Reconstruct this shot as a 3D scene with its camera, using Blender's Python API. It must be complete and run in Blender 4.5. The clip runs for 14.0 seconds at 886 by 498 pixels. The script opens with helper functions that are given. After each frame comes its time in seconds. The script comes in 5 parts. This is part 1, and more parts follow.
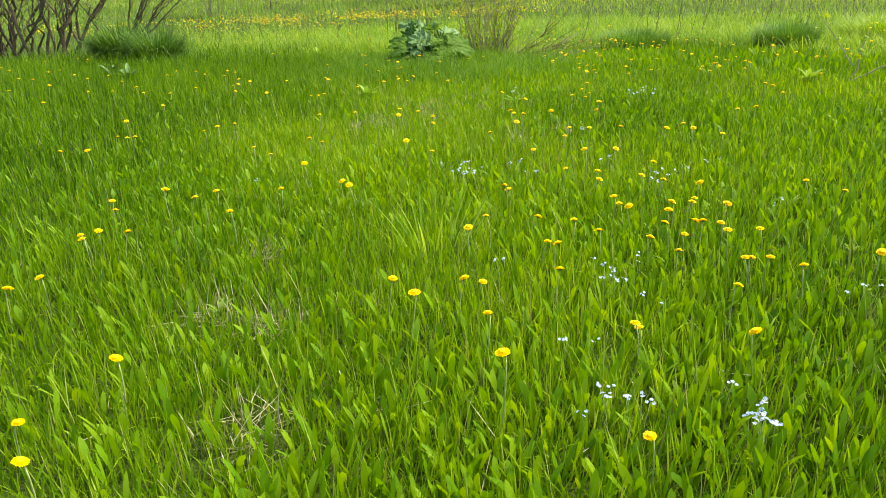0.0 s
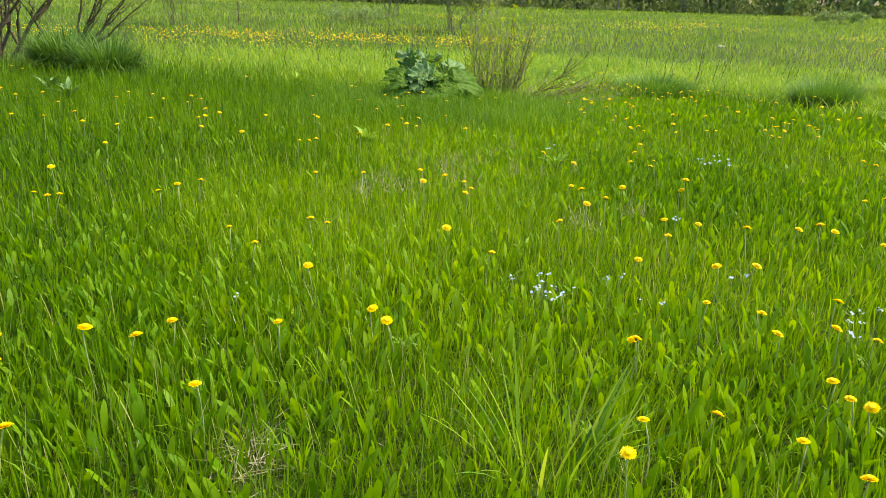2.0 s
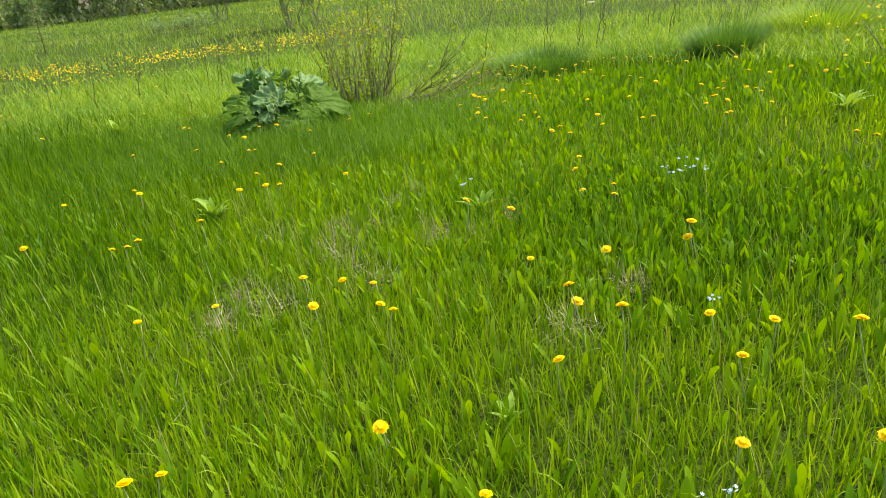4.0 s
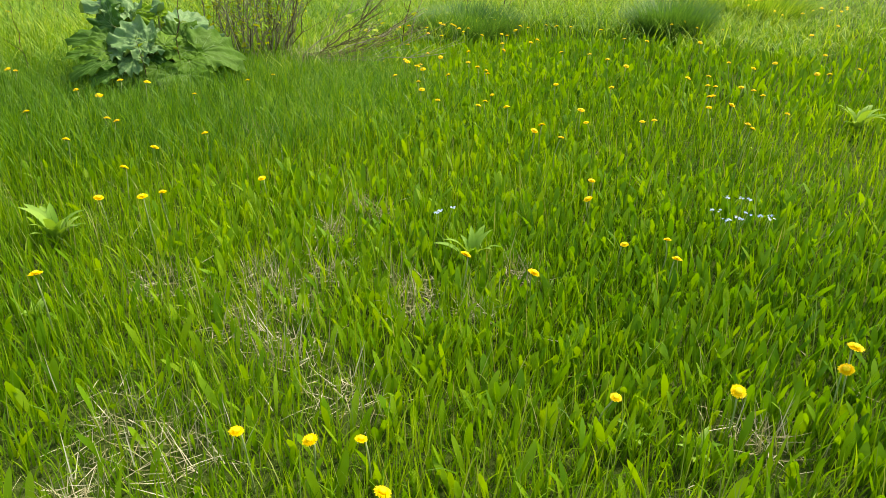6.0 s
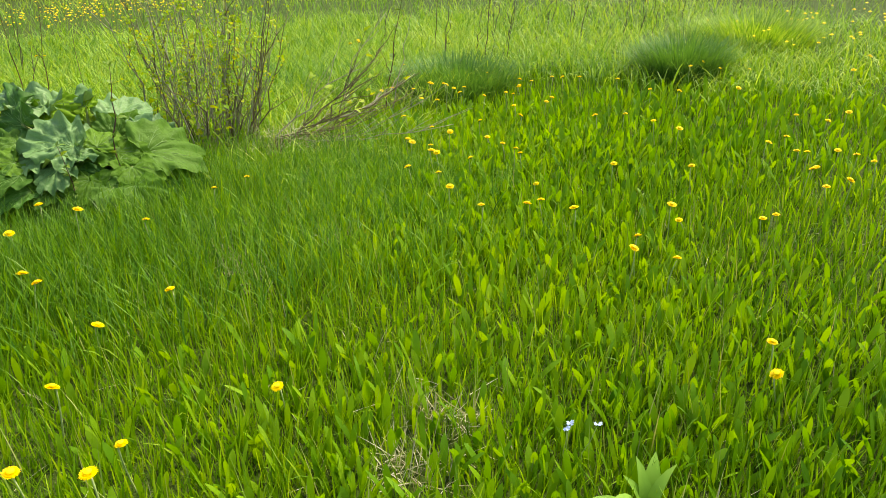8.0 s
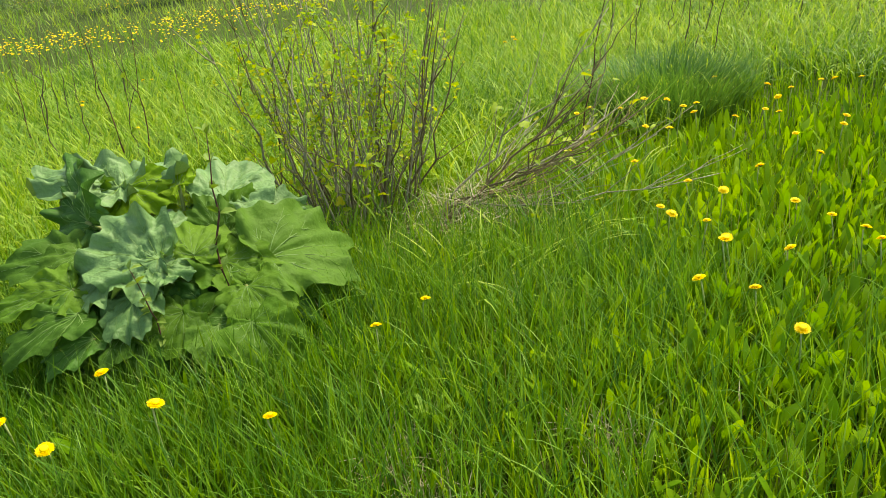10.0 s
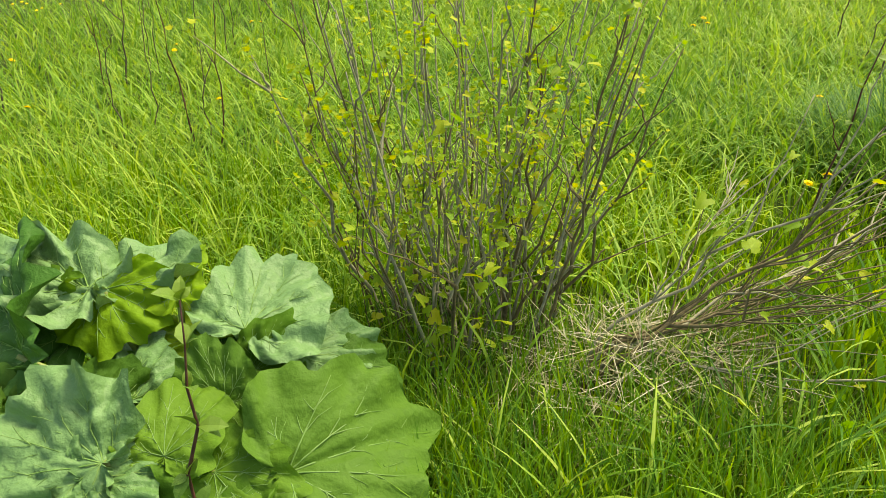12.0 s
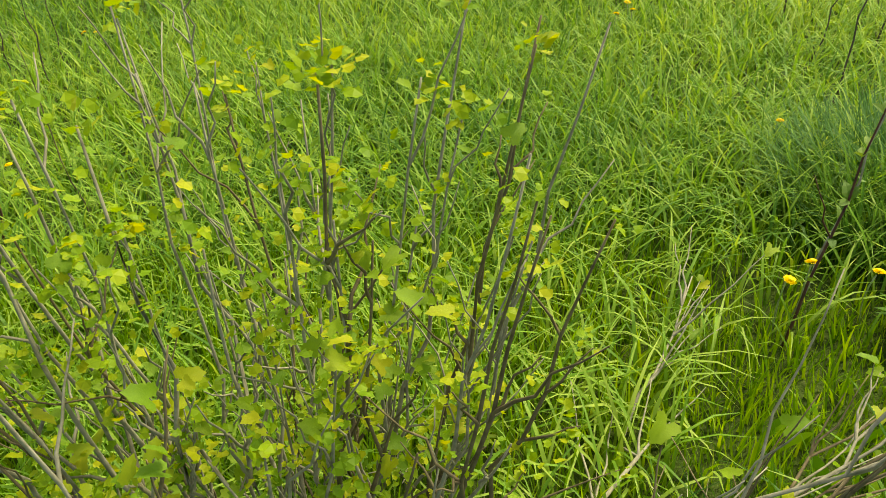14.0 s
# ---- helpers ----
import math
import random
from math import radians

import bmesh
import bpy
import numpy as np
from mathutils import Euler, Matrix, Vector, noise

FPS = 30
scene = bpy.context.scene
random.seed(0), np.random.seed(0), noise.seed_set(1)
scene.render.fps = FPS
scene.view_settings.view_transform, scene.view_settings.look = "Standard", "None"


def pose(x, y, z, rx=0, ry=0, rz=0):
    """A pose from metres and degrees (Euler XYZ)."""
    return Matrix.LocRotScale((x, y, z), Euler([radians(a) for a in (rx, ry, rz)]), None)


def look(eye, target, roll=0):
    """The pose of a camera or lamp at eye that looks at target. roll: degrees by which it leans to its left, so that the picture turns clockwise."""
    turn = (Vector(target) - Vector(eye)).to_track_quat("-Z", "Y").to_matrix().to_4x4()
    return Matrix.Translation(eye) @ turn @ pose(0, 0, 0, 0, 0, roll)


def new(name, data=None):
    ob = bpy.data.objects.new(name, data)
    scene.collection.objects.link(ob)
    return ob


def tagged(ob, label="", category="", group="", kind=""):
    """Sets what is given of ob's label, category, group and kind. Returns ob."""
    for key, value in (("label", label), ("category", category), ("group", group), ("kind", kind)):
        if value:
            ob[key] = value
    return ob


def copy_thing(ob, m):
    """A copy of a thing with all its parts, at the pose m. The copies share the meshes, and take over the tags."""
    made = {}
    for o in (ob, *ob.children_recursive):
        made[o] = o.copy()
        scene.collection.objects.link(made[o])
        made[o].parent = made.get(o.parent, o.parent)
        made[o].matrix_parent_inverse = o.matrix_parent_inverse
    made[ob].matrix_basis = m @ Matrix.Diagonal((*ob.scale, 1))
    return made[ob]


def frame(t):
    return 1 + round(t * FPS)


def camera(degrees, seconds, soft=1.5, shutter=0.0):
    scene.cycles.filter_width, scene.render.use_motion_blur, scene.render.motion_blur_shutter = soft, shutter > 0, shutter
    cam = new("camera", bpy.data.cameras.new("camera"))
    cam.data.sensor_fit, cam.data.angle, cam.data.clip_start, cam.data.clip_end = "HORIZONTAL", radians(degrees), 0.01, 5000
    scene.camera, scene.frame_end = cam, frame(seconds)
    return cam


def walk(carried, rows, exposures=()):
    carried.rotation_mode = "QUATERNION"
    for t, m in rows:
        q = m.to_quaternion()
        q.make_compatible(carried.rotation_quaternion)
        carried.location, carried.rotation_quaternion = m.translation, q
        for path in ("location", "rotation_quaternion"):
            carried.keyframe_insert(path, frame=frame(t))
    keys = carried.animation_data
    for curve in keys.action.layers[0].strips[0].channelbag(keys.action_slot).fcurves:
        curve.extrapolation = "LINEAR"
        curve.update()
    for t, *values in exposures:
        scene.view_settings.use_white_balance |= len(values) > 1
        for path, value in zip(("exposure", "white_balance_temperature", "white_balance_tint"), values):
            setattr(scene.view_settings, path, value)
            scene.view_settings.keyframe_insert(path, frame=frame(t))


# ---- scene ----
import itertools
cam = camera(62.4, 14.0, 0.6)
PATH = [
    (0, (1.694, 1.393, 1.24), (1.389, 3.237, 0.528), -2.4),
    (0.5, (1.544, 1.671, 1.206), (1.307, 3.541, 0.538), -0.1),
    (1, (1.328, 2.012, 1.254), (1.129, 3.88, 0.57), 0.6),
    (1.5, (1.163, 2.445, 1.256), (0.906, 4.336, 0.655), 0.6),
    (2, (1.002, 2.797, 1.233), (0.822, 4.678, 0.578), 1.9),
    (2.5, (0.851, 3.181, 1.297), (0.845, 5.069, 0.637), -0.2),
    (3, (0.814, 3.579, 1.276), (0.868, 5.462, 0.604), -4.7),
    (3.2, (0.813, 3.755, 1.316), (0.885, 5.634, 0.636), -5.5),
    (5.3, (0.662, 5.356, 1.297), (0.891, 7.155, 0.455), -4.1),
    (5.5, (0.614, 5.489, 1.272), (0.863, 7.273, 0.403), -2.4),
    (6, (0.5, 5.835, 1.322), (1.0, 7.559, 0.442), 1.1),
    (6.5, (0.456, 6.128, 1.318), (1.027, 7.856, 0.489), -1.6),
    (7, (0.466, 6.479, 1.342), (1.028, 8.219, 0.531), -4.5),
    (7.5, (0.435, 6.756, 1.319), (1.072, 8.462, 0.492), -2.0),
    (7.7, (0.404, 6.913, 1.341), (1.059, 8.618, 0.525), -1.6),
    (9.8, (0.388, 8.709, 1.304), (0.94, 10.45, 0.489), -5.0),
    (10, (0.432, 8.86, 1.271), (0.787, 10.644, 0.44), -6.9),
    (10.5, (0.499, 9.137, 1.293), (0.376, 10.904, 0.364), -7.1),
    (11, (0.481, 9.449, 1.285), (0.332, 11.17, 0.277), -3.1),
    (11.5, (0.459, 9.777, 1.32), (0.367, 11.481, 0.278), -0.3),
    (12, (0.608, 10.115, 1.359), (0.631, 11.86, 0.384), -3.0),
    (12.5, (0.822, 10.392, 1.366), (0.932, 12.156, 0.432), -7.1),
    (13, (0.865, 10.664, 1.326), (1.22, 12.349, 0.31), -4.5),
    (13.5, (0.9, 10.979, 1.351), (1.291, 12.586, 0.227), -4.6),
    (14, (0.924, 11.08, 1.393), (1.098, 12.75, 0.306), -5.0),
]
walk(cam, [(t, look(eye, target, roll)) for t, eye, target, roll in PATH], [(0, 1.2, 7500, 10), (1.5, 1.12, 7500, 10), (3.0, 1.02, 7500, 10), (5.5, 1.02, 7500, 10), (7.0, 1.2, 7500, 10), (11.0, 1.06, 7700, 10), (12.2, 1.1, 7800, 10), (14.0, 0.86, 7800, 10)])

# ---- light ----
world = bpy.data.worlds.new("world")
scene.world = world
world.use_nodes = True
sky = world.node_tree.nodes.new("ShaderNodeTexSky")
sky.sky_type, sky.sun_disc = "NISHITA", False
SUN_HEIGHT, SUN_TURN = 58.0, 62.0
sky.sun_elevation, sky.sun_rotation = radians(SUN_HEIGHT), radians(SUN_TURN)
sky.dust_density = 3.0
world.node_tree.links.new(sky.outputs[0], world.node_tree.nodes["Background"].inputs[0])
world.node_tree.nodes["Background"].inputs[1].default_value = 0.16
sun = new("sun", bpy.data.lights.new("sun", "SUN"))
sun.data.energy, sun.data.angle, sun.data.color = 2.5, radians(14), (1.0, 0.95, 0.84)
sun.matrix_world = look((0, 0, 0), (-math.sin(radians(SUN_TURN)) * math.cos(radians(SUN_HEIGHT)),
                                    -math.cos(radians(SUN_TURN)) * math.cos(radians(SUN_HEIGHT)), -math.sin(radians(SUN_HEIGHT))))

# ---- materials ----


def shader(name):
    m = bpy.data.materials.new(name)
    m.use_nodes = True
    t = m.node_tree
    t.nodes.clear()
    out = t.nodes.new("ShaderNodeOutputMaterial")
    return m, t, out


def node(t, kind, **inputs):
    n = t.nodes.new(kind)
    for k, v in inputs.items():
        n.inputs[k.replace("_", " ")].default_value = v
    return n


def ramp_of(t, stops, source):
    r = t.nodes.new("ShaderNodeValToRGB")
    e = r.color_ramp.elements
    while len(e) < len(stops):
        e.new(0.5)
    for el, (p, c) in zip(e, stops):
        el.position, el.color = p, (*c, 1)
    t.links.new(source, r.inputs[0])
    return r


def foliage(name, stops, through_it=0.35, rough=0.5, tone="attribute", gloss=0.3, grain=60.0, lift=0.0015, relief=0.4):
    """Thin living tissue: reflects on one side and lets part of the light pass."""
    m, t, out = shader(name)
    if tone == "attribute":
        src = t.nodes.new("ShaderNodeAttribute")
        src.attribute_name = "tone"
        src = src.outputs["Fac"]
    else:
        src = t.nodes.new("ShaderNodeObjectInfo").outputs["Random"]
    geo = t.nodes.new("ShaderNodeTexCoord")
    fine = node(t, "ShaderNodeTexNoise", Scale=grain, Detail=3.0)
    t.links.new(geo.outputs["Object"], fine.inputs["Vector"])
    wide = node(t, "ShaderNodeTexNoise", Scale=grain / 7, Detail=2.0)
    t.links.new(geo.outputs["Object"], wide.inputs["Vector"])
    mix = t.nodes.new("ShaderNodeMath")
    mix.operation = "MULTIPLY_ADD"
    mix.inputs[1].default_value = 0.3
    t.links.new(wide.outputs["Fac"], mix.inputs[0])
    add = t.nodes.new("ShaderNodeMath")
    add.operation = "SUBTRACT"
    add.inputs[1].default_value = 0.15
    t.links.new(src, add.inputs[0])
    t.links.new(add.outputs[0], mix.inputs[2])
    r = ramp_of(t, stops, mix.outputs[0])
    p = node(t, "ShaderNodeBsdfPrincipled", Roughness=rough)
    p.inputs["Specular IOR Level"].default_value = gloss
    t.links.new(r.outputs[0], p.inputs["Base Color"])
    bump = node(t, "ShaderNodeBump", Strength=relief, Distance=lift)
    t.links.new(fine.outputs["Fac"], bump.inputs["Height"])
    t.links.new(bump.outputs[0], p.inputs["Normal"])
    tr = t.nodes.new("ShaderNodeBsdfTranslucent")
    warm = t.nodes.new("ShaderNodeMix")
    warm.data_type, warm.blend_type = "RGBA", "MULTIPLY"
    warm.inputs[0].default_value = 1.0
    warm.inputs[7].default_value = (1.35, 1.2, 0.5, 1)
    t.links.new(r.outputs[0], warm.inputs[6])
    t.links.new(warm.outputs[2], tr.inputs[0])
    s = t.nodes.new("ShaderNodeMixShader")
    s.inputs[0].default_value = through_it
    t.links.new(p.outputs[0], s.inputs[1])
    t.links.new(tr.outputs[0], s.inputs[2])
    t.links.new(s.outputs[0], out.inputs[0])
    return m


def solid(name, dark, light, scale=30.0, rough=0.75, lift=0.003, stretch=(1, 1, 1), gloss=0.25):
    m, t, out = shader(name)
    geo = t.nodes.new("ShaderNodeTexCoord")
    mp = t.nodes.new("ShaderNodeMapping")
    mp.inputs["Scale"].default_value = stretch
    t.links.new(geo.outputs["Object"], mp.inputs[0])
    a = node(t, "ShaderNodeTexNoise", Scale=scale, Detail=5.0)
    b = node(t, "ShaderNodeTexNoise", Scale=scale * 0.15, Detail=3.0)
    for n in (a, b):
        t.links.new(mp.outputs[0], n.inputs["Vector"])
    mid = t.nodes.new("ShaderNodeMath")
    mid.operation = "ADD"
    t.links.new(a.outputs["Fac"], mid.inputs[0])
    t.links.new(b.outputs["Fac"], mid.inputs[1])
    half = t.nodes.new("ShaderNodeMath")
    half.operation = "MULTIPLY"
    half.inputs[1].default_value = 0.5
    t.links.new(mid.outputs[0], half.inputs[0])
    r = ramp_of(t, [(0.35, dark), (0.65, light)], half.outputs[0])
    p = node(t, "ShaderNodeBsdfPrincipled", Roughness=rough)
    p.inputs["Specular IOR Level"].default_value = gloss
    t.links.new(r.outputs[0], p.inputs["Base Color"])
    bump = node(t, "ShaderNodeBump", Strength=0.6, Distance=lift)
    t.links.new(a.outputs["Fac"], bump.inputs["Height"])
    t.links.new(bump.outputs[0], p.inputs["Normal"])
    t.links.new(p.outputs[0], out.inputs[0])
    return m


GRASS = foliage("meadow grass", [(0.0, (0.030, 0.102, 0.005)), (0.35, (0.094, 0.228, 0.006)), (0.7, (0.178, 0.345, 0.009)), (1.0, (0.295, 0.450, 0.020))], 0.45, 0.5, gloss=0.2)
FORB = foliage("herb leaves", [(0.0, (0.060, 0.185, 0.005)), (0.5, (0.128, 0.290, 0.006)), (1.0, (0.220, 0.385, 0.010))], 0.42, 0.5, gloss=0.2)
TALL = foliage("tall grass", [(0.0, (0.050, 0.160, 0.016)), (0.5, (0.182, 0.358, 0.026)), (1.0, (0.375, 0.515, 0.075))], 0.42, 0.5, gloss=0.2)
# FAR is TALL with less saturation and more blue, standing in for distance haze
FAR = foliage("haze-greyed far grass", [(0.0, (0.042, 0.140, 0.026)), (0.5, (0.146, 0.310, 0.040)), (1.0, (0.305, 0.440, 0.080))], 0.42, 0.5, gloss=0.2)
TUFT = foliage("sedge", [(0.0, (0.050, 0.155, 0.028)), (1.0, (0.120, 0.270, 0.048))], 0.35, 0.5, gloss=0.25)
LILY = foliage("broad dark blades", [(0.0, (0.034, 0.115, 0.017)), (1.0, (0.120, 0.255, 0.045))], 0.35, 0.5, gloss=0.3)
FINE = foliage("fine grass", [(0.0, (0.034, 0.134, 0.011)), (0.5, (0.104, 0.262, 0.015)), (1.0, (0.221, 0.408, 0.044))], 0.42, 0.45, gloss=0.3)
STALKS = foliage("pale stalks", [(0.0, (0.16, 0.28, 0.03)), (0.6, (0.28, 0.38, 0.07)), (1.0, (0.42, 0.42, 0.16))], 0.2, 0.55, gloss=0.2)
STRAW = foliage("straw", [(0.0, (0.20, 0.19, 0.08)), (0.5, (0.37, 0.355, 0.21)), (1.0, (0.56, 0.54, 0.38))], 0.15, 0.7, gloss=0.15)
LEAF_GREEN = foliage("rhubarb green", [(0.0, (0.050, 0.132, 0.013)), (1.0, (0.084, 0.186, 0.020))], 0.26, 0.6, "object", 0.12, 60, 0.006, 0.8)
LEAF_FRESH = foliage("rhubarb fresh", [(0.0, (0.072, 0.178, 0.013)), (1.0, (0.116, 0.242, 0.020))], 0.36, 0.6, "object", 0.12, 60, 0.006, 0.8)
# LEAF_PALE carries the bluish sheen of upturned rhubarb blades in its base colour
LEAF_PALE = foliage("rhubarb painted sheen", [(0.0, (0.090, 0.198, 0.052)), (1.0, (0.146, 0.276, 0.092))], 0.12, 0.5, "object", 0.25, 60, 0.007, 0.8)
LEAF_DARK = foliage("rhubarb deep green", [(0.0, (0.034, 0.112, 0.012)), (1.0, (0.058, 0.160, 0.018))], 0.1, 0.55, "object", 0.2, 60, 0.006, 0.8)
LEAF_YOUNG = foliage("rhubarb young", [(0.0, (0.145, 0.285, 0.008)), (1.0, (0.210, 0.350, 0.012))], 0.32, 0.6, "object", 0.15, 60, 0.005, 0.8)
HERB = foliage("rosette leaves", [(0.0, (0.15, 0.310, 0.030)), (1.0, (0.250, 0.420, 0.065))], 0.35, 0.55, "object", 0.15)
VEIN = solid("leaf vein", (0.105, 0.22, 0.035), (0.175, 0.30, 0.075), 40, 0.5)
STALK = solid("rhubarb stalk", (0.14, 0.16, 0.04), (0.22, 0.30, 0.07), 25, 0.4)
CURRANT = foliage("currant leaf", [(0.0, (0.158, 0.304, 0.012)), (0.55, (0.273, 0.410, 0.012)), (1.0, (0.441, 0.473, 0.014))], 0.45, 0.5, "object", 0.3)
CURRANT_SMALL = foliage("currant leaflets", [(0.0, (0.165, 0.319, 0.012)), (0.55, (0.286, 0.429, 0.012)), (1.0, (0.462, 0.495, 0.014))], 0.45, 0.5, gloss=0.2)
BARK = solid("grey bark", (0.150, 0.145, 0.078), (0.370, 0.355, 0.225), 55, 0.8, 0.003)
TWIG = solid("brown bark", (0.085, 0.068, 0.026), (0.200, 0.165, 0.078), 60, 0.8, 0.002)
WILLOW = solid("dark willow bark", (0.045, 0.036, 0.022), (0.150, 0.122, 0.072), 30, 0.85, 0.004)
CANE = solid("red cane", (0.045, 0.020, 0.015), (0.13, 0.055, 0.03), 60, 0.6, 0.002)
YELLOW = foliage("dandelion petals", [(0.0, (0.88, 0.64, 0.002)), (1.0, (0.95, 0.76, 0.003))], 0.25, 0.6, "object", 0.2)
ORANGE = solid("dandelion heart", (0.86, 0.56, 0.002), (0.94, 0.72, 0.003), 300, 0.7, 0.002)
STEM = solid("hollow stem", (0.22, 0.32, 0.08), (0.38, 0.42, 0.18), 60, 0.5)
SEPAL = solid("green sepals", (0.06, 0.15, 0.02), (0.12, 0.24, 0.04), 80, 0.6)
BLUE = foliage("forget-me-not petals", [(0.0, (0.36, 0.50, 0.84)), (1.0, (0.56, 0.66, 0.90))], 0.2, 0.6, "object", 0.2)
# WOOD_LEAF and SPRUCE are paled and greyed to paint in the wood's haze
WOOD_LEAF = foliage("hazed wood leaves", [(0.0, (0.104, 0.191, 0.071)), (0.5, (0.183, 0.303, 0.114)), (1.0, (0.280, 0.421, 0.179))], 0.35, 0.6)
PALE_LEAF = foliage("willow leaves", [(0.0, (0.174, 0.258, 0.087)), (1.0, (0.328, 0.412, 0.186))], 0.35, 0.6)
SPRUCE = foliage("hazed spruce needles", [(0.0, (0.063, 0.104, 0.077)), (1.0, (0.119, 0.176, 0.119))], 0.1, 0.6)
FAR_BARK = solid("pale far bark", (0.16, 0.15, 0.13), (0.45, 0.43, 0.39), 6, 0.8, 0.01, (1, 1, 0.3))


def ground_material():
    m, t, out = shader("meadow soil and thatch")
    geo = t.nodes.new("ShaderNodeTexCoord")
    fine = node(t, "ShaderNodeTexNoise", Scale=45.0, Detail=6.0)
    mid = node(t, "ShaderNodeTexNoise", Scale=2.2, Detail=5.0)
    wide = node(t, "ShaderNodeTexNoise", Scale=0.09, Detail=4.0)
    for n in (fine, mid, wide):
        t.links.new(geo.outputs["Object"], n.inputs["Vector"])
    a = ramp_of(t, [(0.3, (0.010, 0.016, 0.004)), (0.55, (0.030, 0.050, 0.008)), (0.8, (0.100, 0.095, 0.040))], fine.outputs["Fac"])
    b = ramp_of(t, [(0.3, (0.016, 0.034, 0.005)), (0.7, (0.050, 0.080, 0.012))], mid.outputs["Fac"])
    c = ramp_of(t, [(0.35, (0.070, 0.140, 0.014)), (0.65, (0.130, 0.205, 0.026))], wide.outputs["Fac"])
    m1 = t.nodes.new("ShaderNodeMix")
    m1.data_type = "RGBA"
    m1.inputs[0].default_value = 0.4
    t.links.new(a.outputs[0], m1.inputs[6])
    t.links.new(b.outputs[0], m1.inputs[7])
    m2 = t.nodes.new("ShaderNodeMix")
    m2.data_type = "RGBA"
    m2.inputs[0].default_value = 0.22
    t.links.new(m1.outputs[2], m2.inputs[6])
    t.links.new(c.outputs[0], m2.inputs[7])
    p = node(t, "ShaderNodeBsdfPrincipled", Roughness=0.9)
    p.inputs["Specular IOR Level"].default_value = 0.1
    t.links.new(m2.outputs[2], p.inputs["Base Color"])
    bump = node(t, "ShaderNodeBump", Strength=0.8, Distance=0.04)
    t.links.new(fine.outputs["Fac"], bump.inputs["Height"])
    t.links.new(bump.outputs[0], p.inputs["Normal"])
    t.links.new(p.outputs[0], out.inputs[0])
    return m


SOIL = ground_material()

# ---- mesh helpers ----
rng = np.random.default_rng(7)
pick = random.Random(11)


def rise(x, y):
    """Height of the meadow at x, y: nearly flat, slightly uneven, rising a little towards the wood."""
    x, y = np.asarray(x, float), np.asarray(y, float)
    near = 0.012 * np.sin(1.7 * x + 0.6) * np.sin(1.3 * y) + 0.010 * np.sin(3.1 * x - 2.2 * y)
    return near + 0.002 * np.maximum(0, y - 60)


def drift(x, y):
    """Slow patches over the meadow, 0 to 1."""
    v = np.sin(0.9 * x + 1.1 * y) + np.sin(1.7 * x - 0.8 * y + 1.3) + np.sin(0.35 * x + 2.1 * y + 0.5) + 0.7 * np.sin(2.9 * x + 2.3 * y)
    return np.clip(0.5 + v / 5.2, 0, 1)


def part(name, bm, material, parent, label=""):
    me = bpy.data.meshes.new(name)
    bm.to_mesh(me)
    bm.free()
    for p in me.polygons:
        p.use_smooth = True
    me.materials.append(material)
    ob = new(name, me)
    ob.parent = parent
    if label:
        ob["label"] = label
    return ob


def thing(name, x, y, z=None):
    e = new(name)
    e.empty_display_size = 0.1
    e.location = (x, y, float(rise(x, y)) if z is None else z)
    bpy.context.view_layer.update()
    return e


